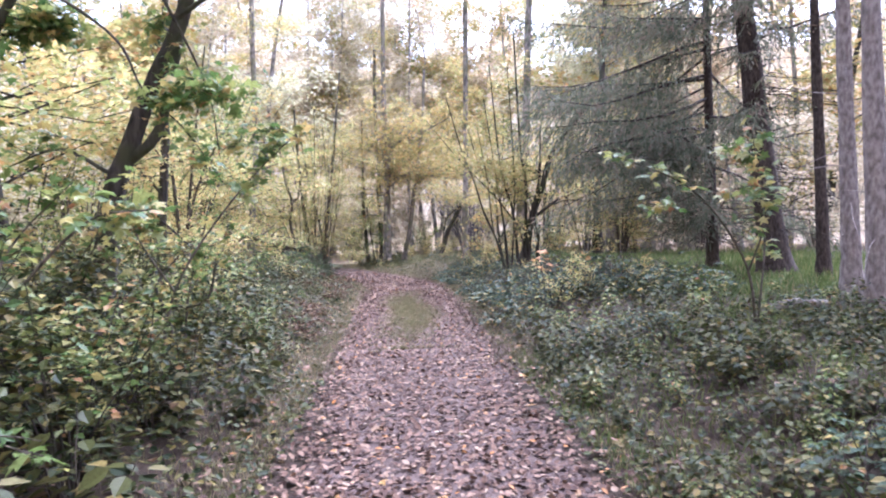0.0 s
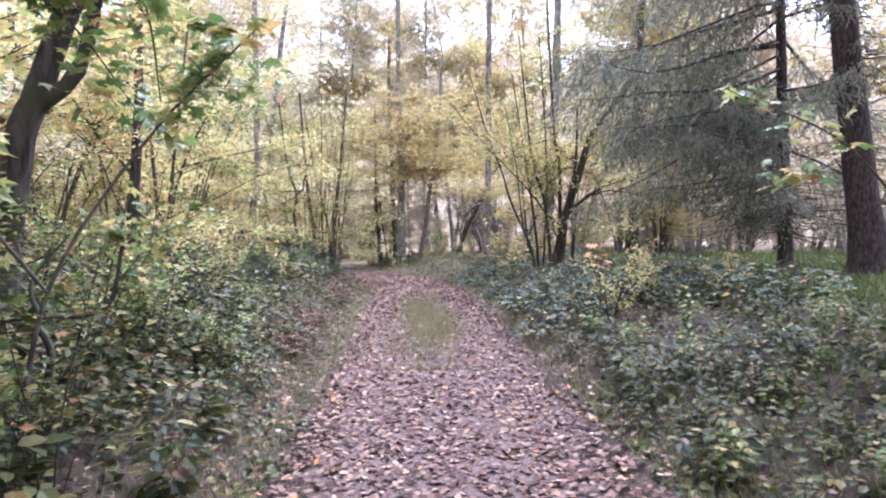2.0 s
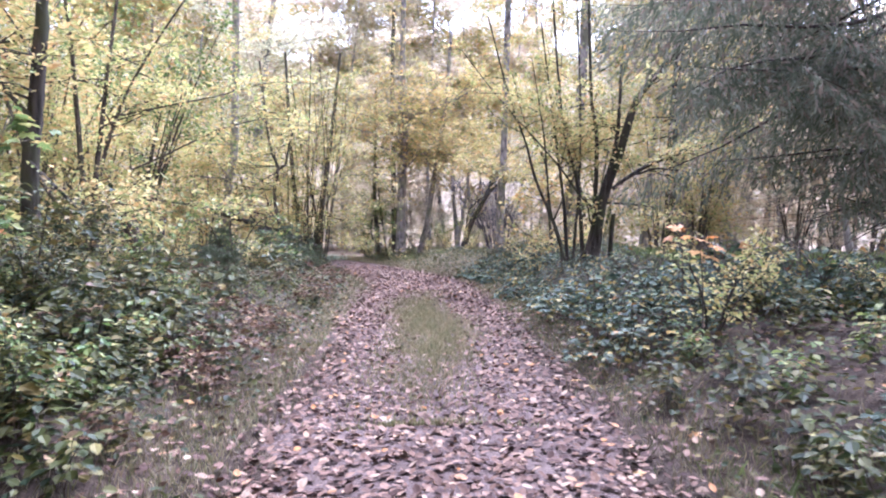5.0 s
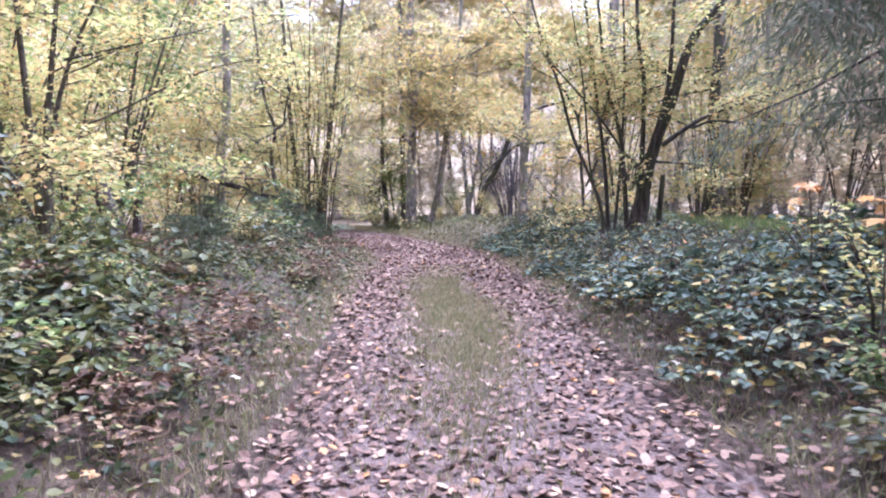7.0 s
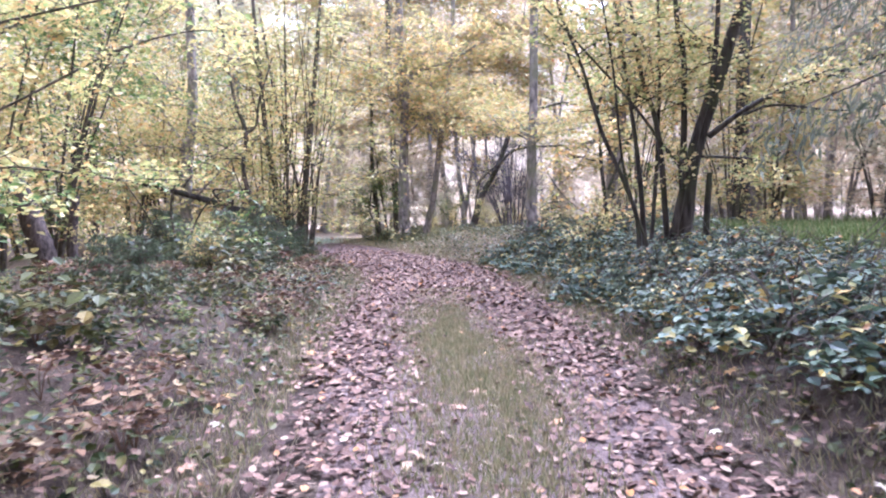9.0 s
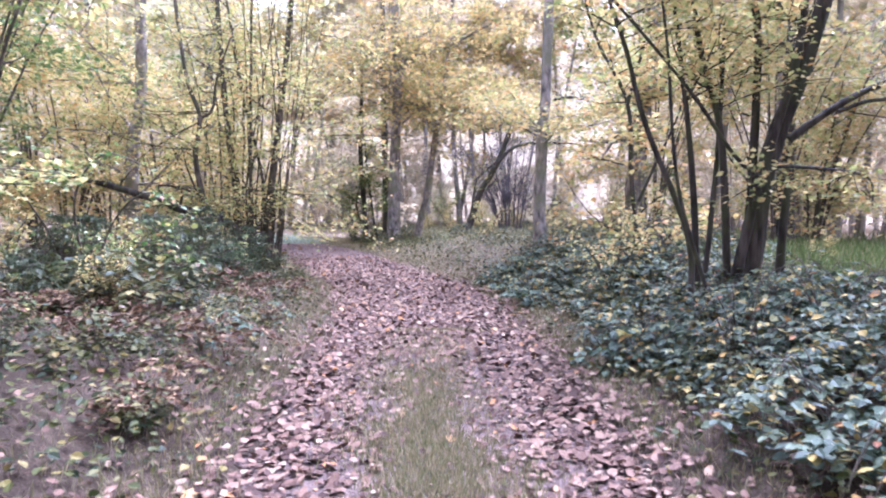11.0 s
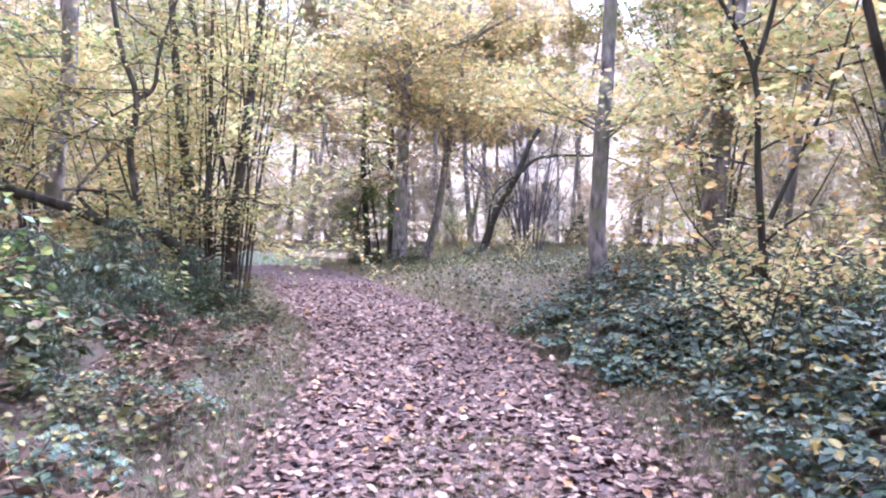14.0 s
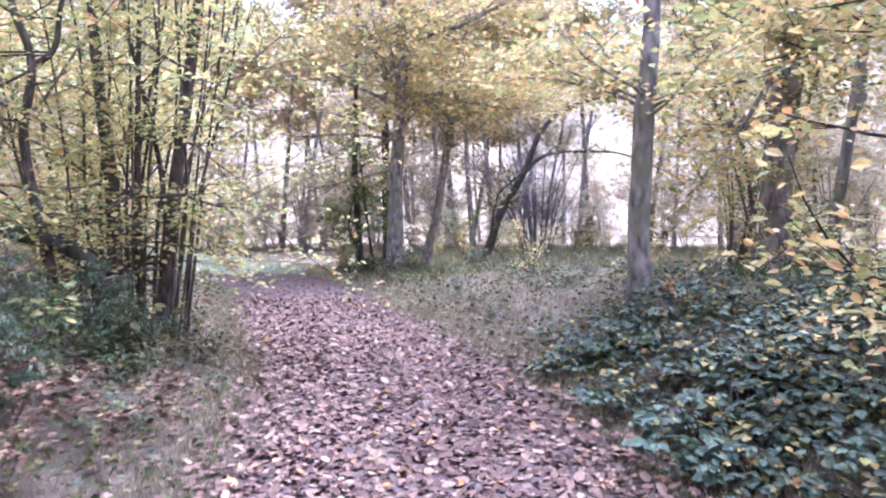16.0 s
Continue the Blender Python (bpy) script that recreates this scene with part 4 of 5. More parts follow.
shrubs = [thicket(140 + k, 1.9, 560, (M_LIME, M_HERB, M_LIME)[k], 0.105, "thin shrub with small yellow-green leaves") for k in range(3)]
golden = [thicket(145 + k, 1.5, 550, M_YELLOW, 0.08, "low shrub with golden autumn leaves") for k in range(2)]
for k in range(95):
    xx, yy = rs.uniform(-6.5, -1.2), rs.uniform(4.0, 16)
    if xx < -1.25 - 0.08 * max(0, yy - 6):
        place(shrubs[rs.integers(3)], used, xx, yy, rs, (rs.uniform(0.6, 0.8) + 0.14 * min(2.2, -1.4 - xx)) if yy < 9 else (rs.uniform(0.42, 0.62) + 0.16 * min(2.2, -1.5 - xx) * (1.0 if yy < 14 else 0.3)), group="thicket beside the track")
for k, (xx, yy) in enumerate([(3.6, 12.8), (4.4, 13.4), (5.4, 12.6), (6.0, 14.2), (3.5, 22.8), (4.6, 23.4), (4.9, 25.6), (6.2, 26.5), (5.0, 28.3), (-2.9, 21.6), (-3.4, 23.6), (-2.6, 21.0), (-4.4, 21.6),
                              (-3.9, 26.4), (-5.0, 23.5), (7.2, 24.0), (7.0, 27.8), (4.2, 30.5), (2.9, 33.0), (5.6, 33.5), (2.6, 47.0), (1.6, 48.5), (-2.0, 44.5), (-1.7, 42.6), (7.5, 31.0)]):
    place(golden[k % 2], used, xx, yy, rs, rs.uniform(0.6, 0.95) * (1.15 if yy > 20 else 0.8), group="golden shrubs")


def bracken(seed):
    rs = np.random.default_rng(seed)
    top = thing("bracken", 0, 0, 0, "dry reddish-brown bracken fronds", "fern")
    for k in range(7):
        a = rs.uniform(0, 6.28)
        d = np.array([np.cos(a), np.sin(a), 0])
        line = smooth_line([(0, 0, 0), d * 0.12 + (0, 0, 0.3), d * 0.38 + (0, 0, 0.42), d * 0.65 + (0, 0, 0.25)], 10)
        v, f = tube(line, np.linspace(0.005, 0.002, 10), 3)
        fr = part("frond", mesh_of("frond", v, [f], M_DRY), top)
        side = np.cross(d, (0, 0, 1.0))
        pts, ax = [], []
        for j in range(3, 10):
            for s in (-1, 1):
                pts += [line[j], line[j] + s * side * 0.05]
                w = s * side + 0.5 * d + 0.25 * rs.standard_normal(3)
                ax += [w, w]
        v, f = leaf_cloud(np.array(pts), 0.1, rs, DIAMOND, 0.4, 0, np.array(ax))
        part("leaves", mesh_of("leaves", v, [f], M_DRY), fr)
    return top


ferns = [bracken(150), bracken(151)]
for k in range(80):
    yy = rs.uniform(9.5, 25)
    xx = float(centre(yy)) - 1.9 - 3.2 * rs.random() ** 1.3
    place(ferns[k % 2], used, xx, yy, rs, rs.uniform(0.55, 0.95), group="dry bracken")

# small things in the undergrowth
tree("fallen_branch", 104, [([(5.6, 9.3, 0.62), (6.2, 9.5, 0.66), (6.9, 9.6, 0.62)], 0.07, 0.06)], M_BARK_PALE, "pale broken log lying beside the spruces", "log", twigs_per=0, flare=0)
tree("maple_sapling", 105, [([(3.35, 12.5, 0.4), (3.3, 12.4, 1.0), (3.2, 12.3, 1.36)], 0.008, 0.004)], M_BARK_HAZEL, "thin sapling with a few orange leaves", "sapling", 8, M_ORANGE, 0.16, LOBED, twigs_per=2, twig_len=0.3, spread=0.04)
tree("maple_sapling", 106, [([(3.75, 14.0, 0.4), (3.7, 13.9, 1.1), (3.6, 13.8, 1.45)], 0.008, 0.004)], M_BARK_HAZEL, "thin sapling with a few orange leaves", "sapling", 7, M_ORANGE, 0.15, LOBED, twigs_per=2, twig_len=0.3, spread=0.04)
tree("maple_sapling", 107, [([(3.75, 27.0, 0.4), (3.7, 27.1, 0.7), (3.65, 27.1, 0.85)], 0.008, 0.004)], M_BARK_HAZEL, "low seedling with pale orange leaves", "sapling", 22, M_ORANGE, 0.14, LOBED, twigs_per=3, twig_len=0.35, spread=0.06)

for k in range(85):
    xx, yy = rs.uniform(-2, 15), rs.uniform(38, 57)
    if xx > centre(yy) + 2.6:
        place((herbs + brambles)[rs.integers(8)], used, xx, yy, rs, rs.uniform(0.5, 0.95), group="low growth beyond the bend")
for k in range(46):
    yy = rs.uniform(44, 64)
    xx = rs.uniform(-15, 17)
    if abs(xx - float(centre(yy))) > 2.5 and not 2.5 < xx < 8 or yy > 56:
        place((golden + shrubs)[k % 5], used, xx, yy, rs, rs.uniform(0.8, 1.5), group="shrubs beyond the bend")

for k in range(18):
    place(golden[k % 2], used, rs.uniform(-3, 15), rs.uniform(52, 58), rs, rs.uniform(0.9, 1.6), group="shrubs beyond the bend")

# near boughs that hang beside the track
tree("maple_sapling", 101, [([(-1.7, 6.6, 0.3), (-1.5, 6.7, 1.4), (-0.9, 6.75, 2.3), (-0.25, 6.8, 2.95)], 0.018, 0.005),
                            ([(-1.5, 6.7, 1.4), (-1.7, 6.3, 2.0), (-1.5, 5.8, 2.5)], 0.012, 0.004)],
     M_BARK_HAZEL, "thin maple sapling with fresh green leaves", "sapling", 120, M_LIME, 0.15, LOBED, twigs_per=4, twig_len=0.6, spread=0.06)
tree("maple_sapling", 102, [([(-2.2, 4.4, 0.3), (-1.9, 4.3, 1.3), (-1.3, 4.3, 2.0), (-0.85, 4.3, 2.1)], 0.018, 0.005),
                            ([(-2.0, 4.4, 1.0), (-2.1, 4.9, 1.8), (-1.7, 5.2, 2.4)], 0.014, 0.004)],
     M_BARK_HAZEL, "thin maple sapling with green and reddish leaves", "sapling", 150, M_LIME, 0.13, LOBED, twigs_per=4, twig_len=0.7, spread=0.07)
for k, (x, y, hh) in enumerate([(-2.3, 6.2, 1.9), (-1.9, 8.1, 1.7), (-3.1, 7.6, 2.5), (-2.5, 10.6, 2.1), (-3.4, 5.2, 2.3), (-2.0, 3.4, 1.5)]):
    tree("maple_sapling", 108 + k, [([(x, y, 0.4), (x + 0.1, y + 0.05, 0.4 + 0.5 * hh), (x + 0.35, y, 0.4 + hh)], 0.015, 0.004), ([(x + 0.05, y, 0.8), (x - 0.3, y - 0.2, 1.3), (x - 0.5, y - 0.1, 0.4 + 0.8 * hh)], 0.012, 0.004)],
         M_BARK_HAZEL, "thin maple sapling with mottled yellow-green leaves", "sapling", 170, M_LIME, 0.12, LOBED, twigs_per=6, twig_len=0.8, low=0.25, rise=0.05, spread=0.07, group="maple saplings beside the track")
tree("maple_sapling", 103, [([(5.2, 8.4, 0.4), (5.0, 8.3, 1.4), (4.3, 8.2, 2.3), (3.2, 8.0, 2.75)], 0.02, 0.005),
                            ([(5.1, 8.4, 1.2), (5.2, 8.0, 2.1), (4.7, 7.6, 2.6)], 0.014, 0.004),
                            ([(5.2, 8.4, 0.4), (5.5, 8.7, 1.8), (5.4, 8.8, 3.2)], 0.016, 0.005)],
     M_BARK_HAZEL, "slender maple sapling with yellow-green leaf sprays", "sapling", 300, M_LIME, 0.14, LOBED, twigs_per=5, twig_len=0.9, spread=0.08)

tree("hazel_shrub", 160, [([(-3.5, 22.6, 0.4), (-3.1, 22.5, 1.4), (-2.5, 22.2, 1.75), (-1.8, 22.0, 1.35)], 0.02, 0.005), ([(-3.5, 22.7, 0.4), (-3.5, 22.3, 1.6), (-3.0, 22.0, 2.2), (-2.3, 21.8, 2.0)], 0.02, 0.005),
                           ([(-3.6, 22.6, 0.4), (-3.9, 22.3, 1.4), (-4.2, 21.8, 2.2)], 0.02, 0.005), ([(-3.4, 22.6, 0.4), (-2.9, 22.2, 1.0), (-2.1, 21.9, 1.0)], 0.014, 0.004)],
     M_BARK_HAZEL, "spreading hazel shrub with yellow and green leaves", "shrub", 520, M_LIME, 0.085, OVAL, twigs_per=9, twig_len=0.9, low=0.25, rise=-0.05, spread=0.07, stem_name="stem")
for k, (x, y, c) in enumerate([(-1.9, 7.1, 1.0), (-2.6, 5.9, -1.0), (-3.1, 8.6, 1.0)]):
    tree("dead_branch", 170 + k, [([(x, y, 0.35), (x + 0.25 * c, y - 0.1, 0.95), (x + 0.2 * c, y - 0.1, 1.2), (x + 0.62 * c, y - 0.15, 1.28), (x + 0.74 * c, y - 0.15, 1.66)], 0.028, 0.012),
                                  ([(x + 0.2 * c, y - 0.1, 1.2), (x + 0.1 * c, y, 1.45), (x + 0.3 * c, y + 0.1, 1.75)], 0.018, 0.006),
                                  ([(x + 0.22 * c, y - 0.1, 1.0), (x - 0.25 * c, y - 0.2, 1.12), (x - 0.5 * c, y - 0.2, 1.36)], 0.018, 0.006)],
         M_BARK_DARK, "crooked dark dead branch stuck in the brush", "dead branch", twigs_per=2, twig_len=0.4, flare=0)

# ---- woods behind ----


def wood_bush(seed, height, stems, count, mat, leaf, label, each=6, bark=M_BARK_HAZEL):
    rs = np.random.default_rng(seed)
    lines = []
    for k in range(stems):
        a, w = rs.uniform(0, 2 * np.pi), rs.uniform(0.2, 0.42) * height
        c, s = np.cos(a), np.sin(a)
        h = height * rs.uniform(0.7, 1.05)
        lines.append(([(0.15 * c, 0.15 * s, 0), (0.25 * w * c, 0.25 * w * s, 0.35 * h), (0.6 * w * c, 0.6 * w * s, 0.7 * h), (w * c, w * s, h)], rs.uniform(0.025, 0.05), 0.008))
    lines[0][0][0] = (0.01, 0.01, 0)
    ob = tree("hazel_bush", seed, lines, bark, label, "bush", count, mat, leaf, twigs_per=each, twig_len=height * 0.32, low=0.12, rise=0.12, stem_name="stem", spread=0.2, sides=5, split=False, forks=3, rings=(3, 1))
    return ob


def tall_tree(seed, height, radius, count, mat, label, leaf=0.23, each=26, bark=None, low=0.22):
    rs = np.random.default_rng(seed)
    p = [(0, 0, 0), (rs.uniform(-0.2, 0.2), 0.1, height * 0.3), (rs.uniform(-0.5, 0.5), rs.uniform(-0.4, 0.4), height * 0.65), (rs.uniform(-0.8, 0.8), rs.uniform(-0.8, 0.8), height)]
    return tree("oak_tree", seed, [(p, radius, radius * 0.3)], bark or (M_BARK_GREY if seed % 2 else M_BARK_DARK), label, "tree", count, mat, leaf, twigs_per=each, twig_len=height * 0.27, low=low, rise=0.3, spread=0.35, sides=7, split=False, forks=3, rings=(4, 2))


bushes = [wood_bush(120 + k, 5.5 + 0.6 * k, 8, 3700, (M_YELLOW, M_YELLOW, M_PALE, M_LIME)[k], 0.15, "hazel thicket with thin yellow autumn leaves") for k in range(4)]
talls = [tall_tree(130 + k, 15 + 1.5 * k, 0.17 + 0.03 * k, 4200, (M_YELLOW, M_PALE, M_YELLOW)[k], "woodland tree with thin yellow autumn foliage") for k in range(3)]
# far kinds carry the haze in their bark and most leaf colours
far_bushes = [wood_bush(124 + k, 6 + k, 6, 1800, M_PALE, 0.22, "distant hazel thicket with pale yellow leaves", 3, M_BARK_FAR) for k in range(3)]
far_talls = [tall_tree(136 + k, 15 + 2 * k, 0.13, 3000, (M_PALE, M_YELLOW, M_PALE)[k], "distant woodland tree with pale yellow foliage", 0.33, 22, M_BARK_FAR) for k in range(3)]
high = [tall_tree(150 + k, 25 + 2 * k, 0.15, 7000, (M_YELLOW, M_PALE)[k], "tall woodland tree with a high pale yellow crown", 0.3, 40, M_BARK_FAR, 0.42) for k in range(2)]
rs = np.random.default_rng(55)
spots = []
for k in range(4000):
    xx, yy = rs.uniform(-30, 32), 9 + 62 * rs.random() ** 0.85
    c = float(centre(yy))
    if yy < 42 and (-7.0 + (yy > 27) * 0.5 < xx < (11 if yy < 20 else 6.8)):
        continue
    if 42 <= yy < 66 and (c - 3.5 < xx < c + 3.5 or -3 < xx < (12 if yy < 53 else 17) and (yy < 53 or xx > 3)):
        continue
    if 6.5 < xx and (yy < 29 or yy < 40 and rs.random() < 0.6):
        continue
    if abs(xx) > 5 + 0.55 * yy or any((xx - a) ** 2 + (yy - b) ** 2 < 3.4 + 0.06 * yy for a, b in spots):
        continue
    spots.append((xx, yy))
spots.sort(key=lambda s: s[1])
for k, (xx, yy) in enumerate(spots):
    if k % 3 == 2 and 44 < yy < 64 and -10 < xx < 18:
        continue
    elif k % 3 == 2 and yy < 44 and k % 2:
        continue
    elif k % 3 == 2:
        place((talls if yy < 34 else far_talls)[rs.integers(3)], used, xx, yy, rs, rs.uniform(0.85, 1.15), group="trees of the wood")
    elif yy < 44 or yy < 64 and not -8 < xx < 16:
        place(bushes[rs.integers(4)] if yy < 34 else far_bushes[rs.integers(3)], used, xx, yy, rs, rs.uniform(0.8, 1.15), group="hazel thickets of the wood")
for k, (xx, yy) in enumerate([(-4.8, 32.4), (-6.4, 30.2), (-6.6, 34.5), (-8.2, 38.0), (-7.6, 27.0), (-6.6, 24.6), (-7.2, 21.0), (8.2, 27.5), (7.6, 33.0), (10.5, 30.0), (9.0, 37.5)]):
    place(bushes[(0, 1, 3)[k % 3]], used, xx, yy, rs, rs.uniform(0.8, 1.1), group="hazel thickets of the wood")
for xx, yy, k in [(9.0, 28.6, 2), (-6.9, 14.0, 2), (-7.5, 40.0, 1), (-9.5, 18.0, 0)]:
    place(talls[k], used, xx, yy, rs, 0.95, group="trees of the wood")
for k, (xx, yy) in enumerate([(-3, 61), (4.5, 67), (9.5, 69), (-4.5, 66), (2.0, 66), (16.5, 62), (-17, 60), (3, 74), (-3, 76), (9, 75), (-9, 77), (6, 79), (0.5, 69), (-6, 71), (12, 73), (-12, 70)]):
    place(far_talls[k % 3], used, xx, yy, rs, rs.uniform(0.95, 1.25), group="trees of the wood")
    if k % 3 == 0:
        place(far_bushes[k % 3], used, xx + 1.5, yy - 1.5, rs, rs.uniform(0.7, 1.0), group="hazel thickets of the wood")
for k, (xx, yy) in enumerate([(-3.5, 66), (1.5, 63), (6, 67), (-8.5, 67), (11.5, 66), (3.5, 71), (-1.5, 70), (16, 66), (8.5, 72), (-13, 62), (20, 61), (-6, 73), (-10.5, 58), (-16, 66), (-18, 57), (-6.3, 62)]):
    place(high[k % 2], used, xx, yy, rs, rs.uniform(0.92, 1.1), group="trees of the wood")
for k, (xx, yy) in enumerate([(2.5, 57), (5, 60), (8, 57.5), (11, 59.5), (14, 57), (0, 60), (16.5, 60), (-3, 63), (12.5, 63.5), (6.5, 63.5), (3, 64), (9.5, 62), (-6, 64.5), (18.5, 56), (-5.5, 57.5), (-8.5, 61.5), (-3.2, 53.5), (-11.5, 63.5)]):
    place(far_bushes[k % 3], used, xx, yy, rs, rs.uniform(0.5, 0.85), group="hazel thickets of the wood")
for k in range(16):
    xx, yy = -12 + 2.0 * k + rs.uniform(-0.6, 0.6), rs.uniform(57, 74)
    if abs(xx - float(centre(yy))) > 2.5:
        place(far_bushes[k % 3], used, xx, yy, rs, rs.uniform(0.6, 1.0), group="hazel thickets of the wood")
for k in range(7):
    place(high[k % 2], used, -20 + 6.5 * k + rs.uniform(-1, 1), rs.uniform(70, 84), rs, rs.uniform(1.0, 1.25), group="trees of the wood")
# added trees, mostly out of view, whose crowns shade the left bank
for k, (xx, yy) in enumerate([(-4.8, 0.6), (-6.2, -3), (-6.6, 9.6)]):
    place(talls[k], used, xx, yy, rs, 0.9, group="trees of the wood")
for k, (xx, yy) in enumerate([(-17, 46), (-12, 52), (17, 54), (21, 47), (-20, 40), (0.2, 64)]):
    place(high[k % 2], used, xx, yy, rs, rs.uniform(0.9, 1.1), group="trees of the wood")
for k, (xx, yy) in enumerate([(16, 30), (20.5, 34), (13, 33), (18, 25.5), (23, 29), (14.5, 24), (25, 38), (17, 38)]):
    place((far_talls + far_bushes)[k % 6], used, xx, yy, rs, rs.uniform(0.85, 1.1), group="trees of the wood" if k % 6 < 3 else "hazel thickets of the wood")
# unseen trees around the start; the nearest are added to shade the ground
for k, (xx, yy) in enumerate([(-5.4, 3.0), (-4.2, -1.6), (3.6, -3.8), (-8, -6), (7, -7), (-3, -12), (4, -14), (-10, 2), (12, 2), (-7, 5), (13, 9)]):
    place(talls[k % 3], used, xx, yy, rs, 1.0, group="trees of the wood")

# ---- litter and grass ----
rs = np.random.default_rng(70)


def scatter(n, ylo, yhi, halfw, rs, power=1.0):
    y = ylo + (yhi - ylo) * rs.random(n) ** power
    x = centre(y) + halfw * (2 * rs.random(n) - 1)
    return np.stack([x, y, ground_z(x, y) + 0.02], -1)


p = np.concatenate([scatter(22000, 1.5, 30, 1.25, rs), scatter(12000, 1.5, 34, 1.9, rs), scatter(6000, 24, 46, 2.2, rs), scatter(24000, 1, 36, 4.4, rs)])
d = np.abs(p[:, 0] - centre(p[:, 1]))
green = 0.93 * np.exp(-((p[:, 0] - 0.85) / 0.5) ** 2 - ((p[:, 1] - 16.3) / 4.4) ** 4)
p = p[rs.random(len(p)) > np.maximum(green, np.clip((d - 0.95) / 0.9, 0, 0.5))]
p[:, 2] += rs.uniform(0, 0.012, len(p))
v, f = leaf_cloud(p, 0.064, rs, CURLED, 0.2, 0.0)
tagged(new("leaf_litter", mesh_of("leaf_litter", v, [f], M_LITTER)), "fallen brown and pinkish autumn leaves covering the track", "fallen leaves", kind="stuff")

p = scatter(9500, 16, 34, 1.5, rs)
p[:, 2] += rs.uniform(-0.004, 0.012, len(p))
p = p[np.abs(p[:, 0] - 0.85) + 3 * (p[:, 1] > 20.5) > 0.55]
v, f = leaf_cloud(p, 0.085, rs, CURLED, 0.16, 0.0)
tagged(new("leaf_litter", mesh_of("leaf_litter", v, [f], M_LITTER)), "larger curled dry leaves strewn over the track", "fallen leaves", kind="stuff")

# low leaves that carpet the ground on both sides
y = 1 + 38 * rs.random(46000) ** 1.15
s = np.where(rs.random(len(y)) < 0.5, -1, 1)
w = 1.25 + np.abs(2.5 * rs.standard_normal(len(y)))
x = centre(y) + s * w
keep = rs.random(len(y)) < np.where(y > 9, ease((w - 1.2) / 1.0), 1.0)
x, y, w = x[keep], y[keep], w[keep]
p = np.stack([x, y, ground_z(x, y) + 0.03 + 0.22 * rs.random(len(y)) ** 1.5 * ease((w - 1.2) / 0.9)], -1)
v, f = leaf_cloud(p, 0.068, rs, OVAL, 0.4, 0.1)
tagged(new("ground_ivy", mesh_of("ground_ivy", v, [f], M_HERB)), "low mixed green and yellowing ground leaves", "ground cover", kind="stuff")


y = rs.uniform(16, 28, 5000)
x = centre(y) + 1.9 + np.abs(1.3 * rs.standard_normal(len(y)))
p = np.stack([x, y, ground_z(x, y) + 0.03 + 0.16 * rs.random(len(y))], -1)
v, f = leaf_cloud(p, 0.085, rs, OVAL, 0.35, 0.1)
tagged(new("ground_ivy", mesh_of("ground_ivy", v, [f], M_BRAMBLE)), "broad blue-green leaves trailing over the verges", "ground cover", kind="stuff")


def grass(name, pts, height, mat, label, rs):
    n = len(pts)
    ax = np.stack([0.5 * rs.standard_normal(n), 0.5 * rs.standard_normal(n), np.ones(n)], -1)
    v, f = leaf_cloud(pts - (0, 0, 0.02), height, rs, BLADE, 1.0, 0, ax)
    tagged(new(name, mesh_of(name, v, [f], mat)), label, "grass", kind="stuff")


y = 16.5 + 2.6 * np.clip(rs.standard_normal(46000), -2.1, 2.1)
p1 = np.stack([0.85 + 0.12 * np.sin(0.9 * y) + 0.3 * rs.standard_normal(len(y)), y, np.zeros(len(y))], -1)
p1 = p1[np.sin(5.1 * p1[:, 0] + 1.3 * y) * np.sin(2.3 * y - 2 * p1[:, 0]) > rs.uniform(-1.4, 0.0, len(y))]
y = rs.uniform(4, 34, 26000)
s = np.where(rs.random(len(y)) < 0.6, -1, 1)
p2 = np.stack([centre(y) + s * (1.35 + np.abs(0.4 * rs.standard_normal(len(y)))), y, np.zeros(len(y))], -1)
pts = np.concatenate([p1, p2])
pts[:, 2] = ground_z(pts[:, 0], pts[:, 1])
y = rs.uniform(18, 48, 52000)
p3 = np.stack([centre(y) + 1.3 + np.abs(3.0 * rs.standard_normal(len(y))), y, np.zeros(len(y))], -1)
p3[:, 2] = ground_z(p3[:, 0], p3[:, 1])
pts = np.concatenate([pts, p3])
grass("grass", pts, 0.085, M_GRASS, "short dull green grass between and beside the ruts", rs)
y = rs.uniform(9, 36, 13000)
s = np.where(rs.random(len(y)) < 0.62, -1, 1)
pts = np.stack([centre(y) + s * (1.12 + np.abs(0.8 * rs.standard_normal(len(y)))), y, np.zeros(len(y))], -1)
keep = np.sin(1.9 * pts[:, 0] + 0.8 * pts[:, 1]) * np.sin(1.3 * pts[:, 1]) > -0.35
pts = pts[keep]
pts[:, 2] = ground_z(pts[:, 0], pts[:, 1])
grass("dry_grass", pts, 0.1, M_DRYGRASS, "withered tan grass on the verges", rs)
y = 20.5 + 4.5 * rs.standard_normal(52000)
pts = np.stack([9.5 + 3.0 * rs.standard_normal(len(y)), y, np.zeros(len(y))], -1)
pts = pts[pts[:, 0] > 5.2 + 0.5 * np.sin(1.3 * y)]
pts[:, 2] = ground_z(pts[:, 0], pts[:, 1])
near_y = rs.uniform(1.5, 10, 6500)
near = np.stack([centre(near_y) + 1.35 + 4.5 * rs.random(len(near_y)), near_y, np.zeros(len(near_y))], -1)
near[:, 2] = ground_z(near[:, 0], near[:, 1])
grass("verge_grass", near, 0.14, M_GREEN, "fresh green grass among the low plants", rs)
far_y = rs.uniform(42, 62, 24000)
far = np.stack([rs.uniform(-1.5, 17, len(far_y)), far_y, np.zeros(len(far_y))], -1)
far[:, 2] = ground_z(far[:, 0], far[:, 1])
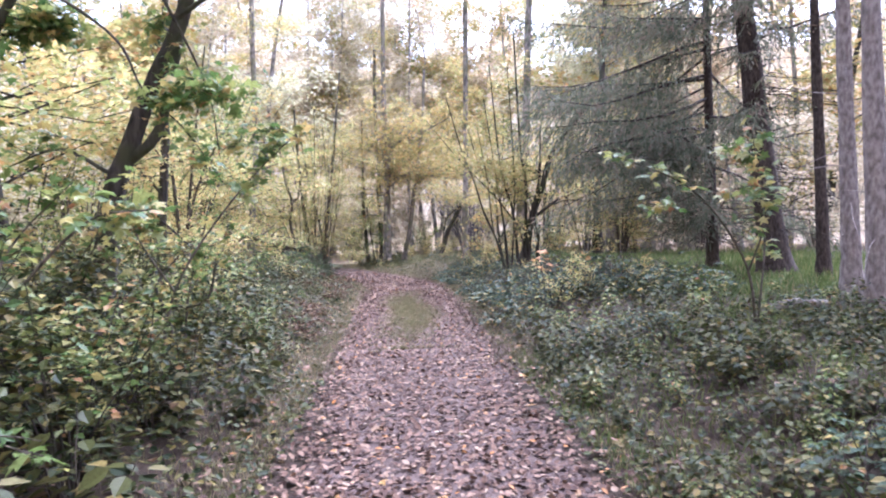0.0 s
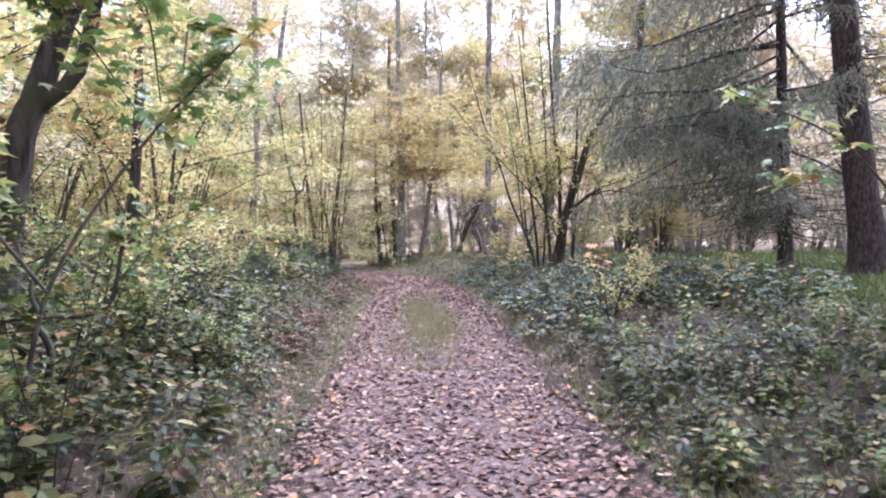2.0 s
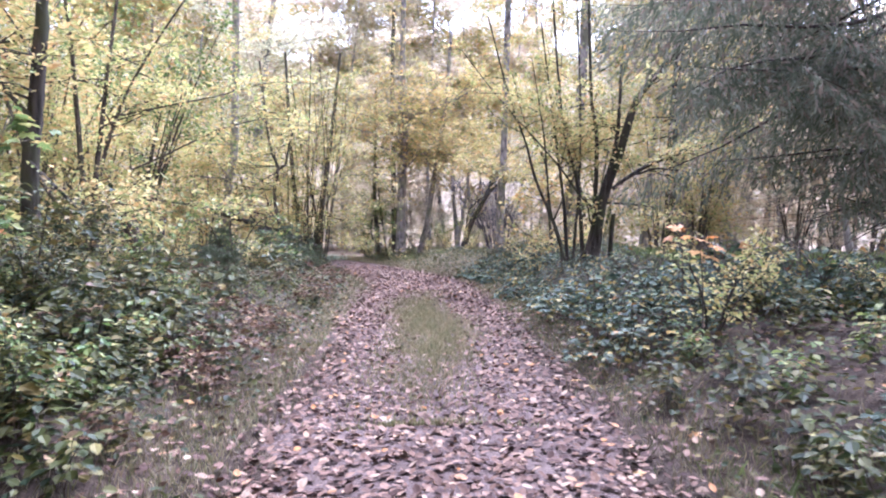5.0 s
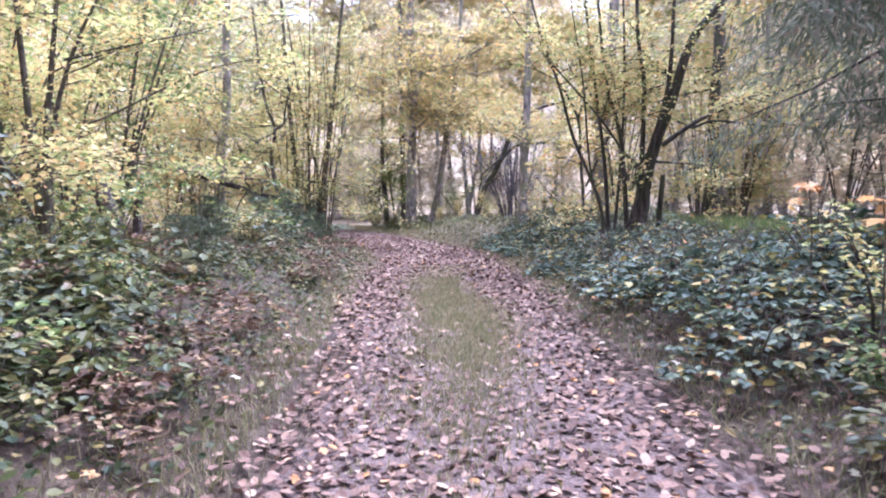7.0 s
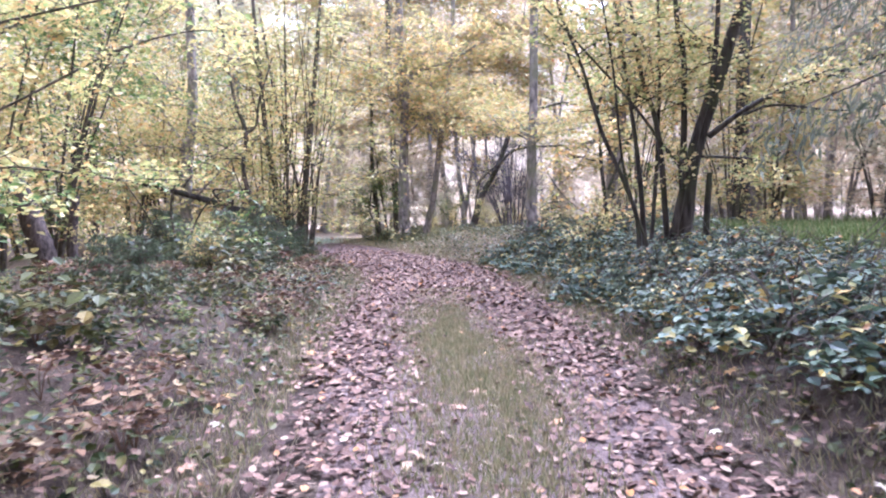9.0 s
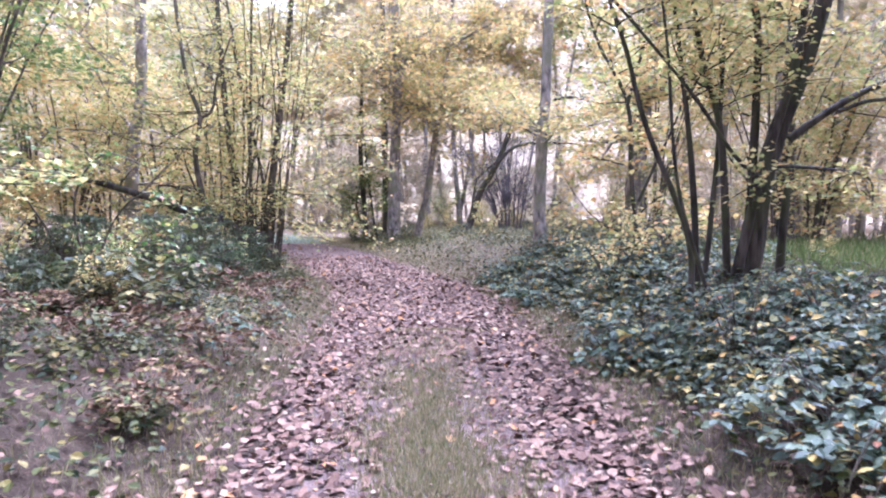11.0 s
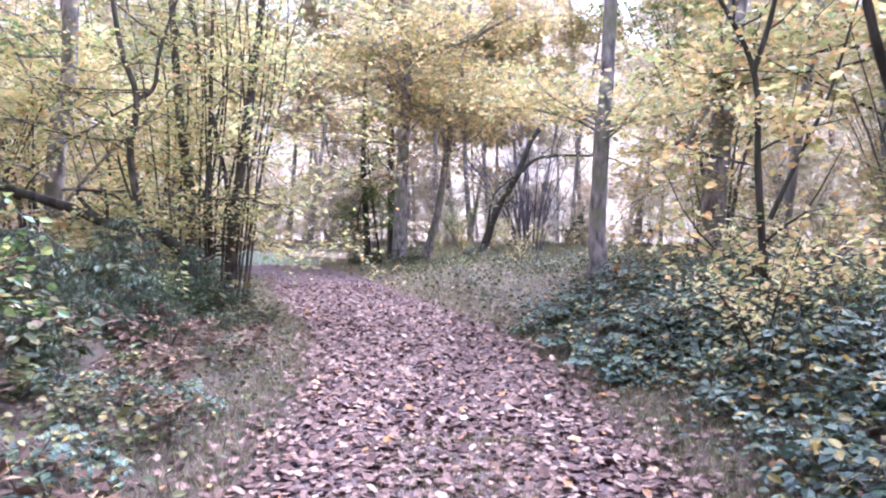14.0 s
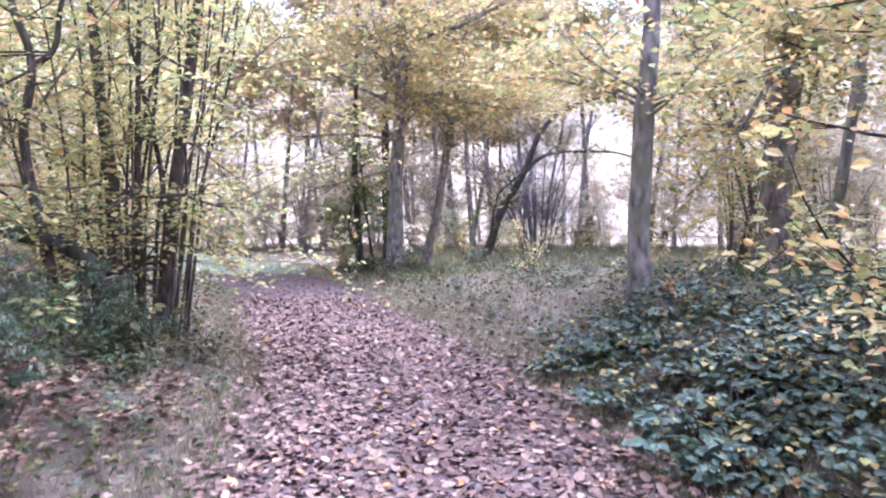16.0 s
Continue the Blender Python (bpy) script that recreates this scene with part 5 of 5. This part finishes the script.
grass("meadow_grass", far, 0.3, M_GRASS, "pale dry grass in the open wood beyond the bend", rs)
grass("tall_grass", pts, 0.3, M_GREEN, "fresh green grass under the spruces", rs)
y = rs.uniform(41, 58, 9000)
pts = np.stack([centre(y) + rs.uniform(-2.6, 1.6, len(y)), y, np.zeros(len(y))], -1)
pts[:, 2] = ground_z(pts[:, 0], pts[:, 1])
grass("glade_grass", pts, 0.28, M_GLADE, "green grass of a small glade, daylight put into its pale colour", rs)

# single large leaves and sticks lying on the track
rs = np.random.default_rng(77)
big_leaf = []
for k, (mat, label) in enumerate([(M_ORANGE, "fallen orange maple leaf on the track"), (M_CREAM, "pale fallen leaf on the track"), (M_DULL, "brown fallen maple leaf on the track")]):
    v, f = leaf_cloud(np.zeros((1, 3)), 0.15, rs, LOBED, 0.05, 0, np.array([[1.0, 0, 0]]))
    big_leaf.append((mesh_of("fallen_leaf", v, [f], mat), label))
for k in range(150):
    yy = 3 + 27 * rs.random()
    xx = float(centre(yy)) + rs.uniform(-2.0, 2.0)
    me, label = big_leaf[rs.choice(3, p=[0.3, 0.3, 0.4])]
    ob = tagged(new("fallen_leaf", me), label, "leaf", "large fallen leaves")
    s = rs.uniform(0.55, 1.05)
    ob.matrix_basis = Matrix.Translation((xx, yy, float(ground_z(xx, yy)) + 0.03)) @ Euler((0.25 * rs.standard_normal(), 0.25 * rs.standard_normal(), rs.uniform(0, 6.28))).to_matrix().to_4x4() @ Matrix.Scale(s, 4)
for k in range(12):
    yy = 5 + 25 * rs.random()
    xx = float(centre(yy)) + rs.uniform(-1.3, 1.3)
    line = wander(rs, (0, 0, 0), (rs.standard_normal(), rs.standard_normal(), 0), rs.uniform(0.15, 0.4), 5, 0.2)
    line[:, 2] = 0
    v, f = tube(line, np.linspace(0.007, 0.004, 6), 5)
    ob = tagged(new("stick", mesh_of("stick", v, [f], M_BARK_HAZEL)), "short dark stick lying among fallen leaves", "stick", "sticks on the track")
    ob.location = (xx, yy, float(ground_z(xx, yy)) + 0.03)
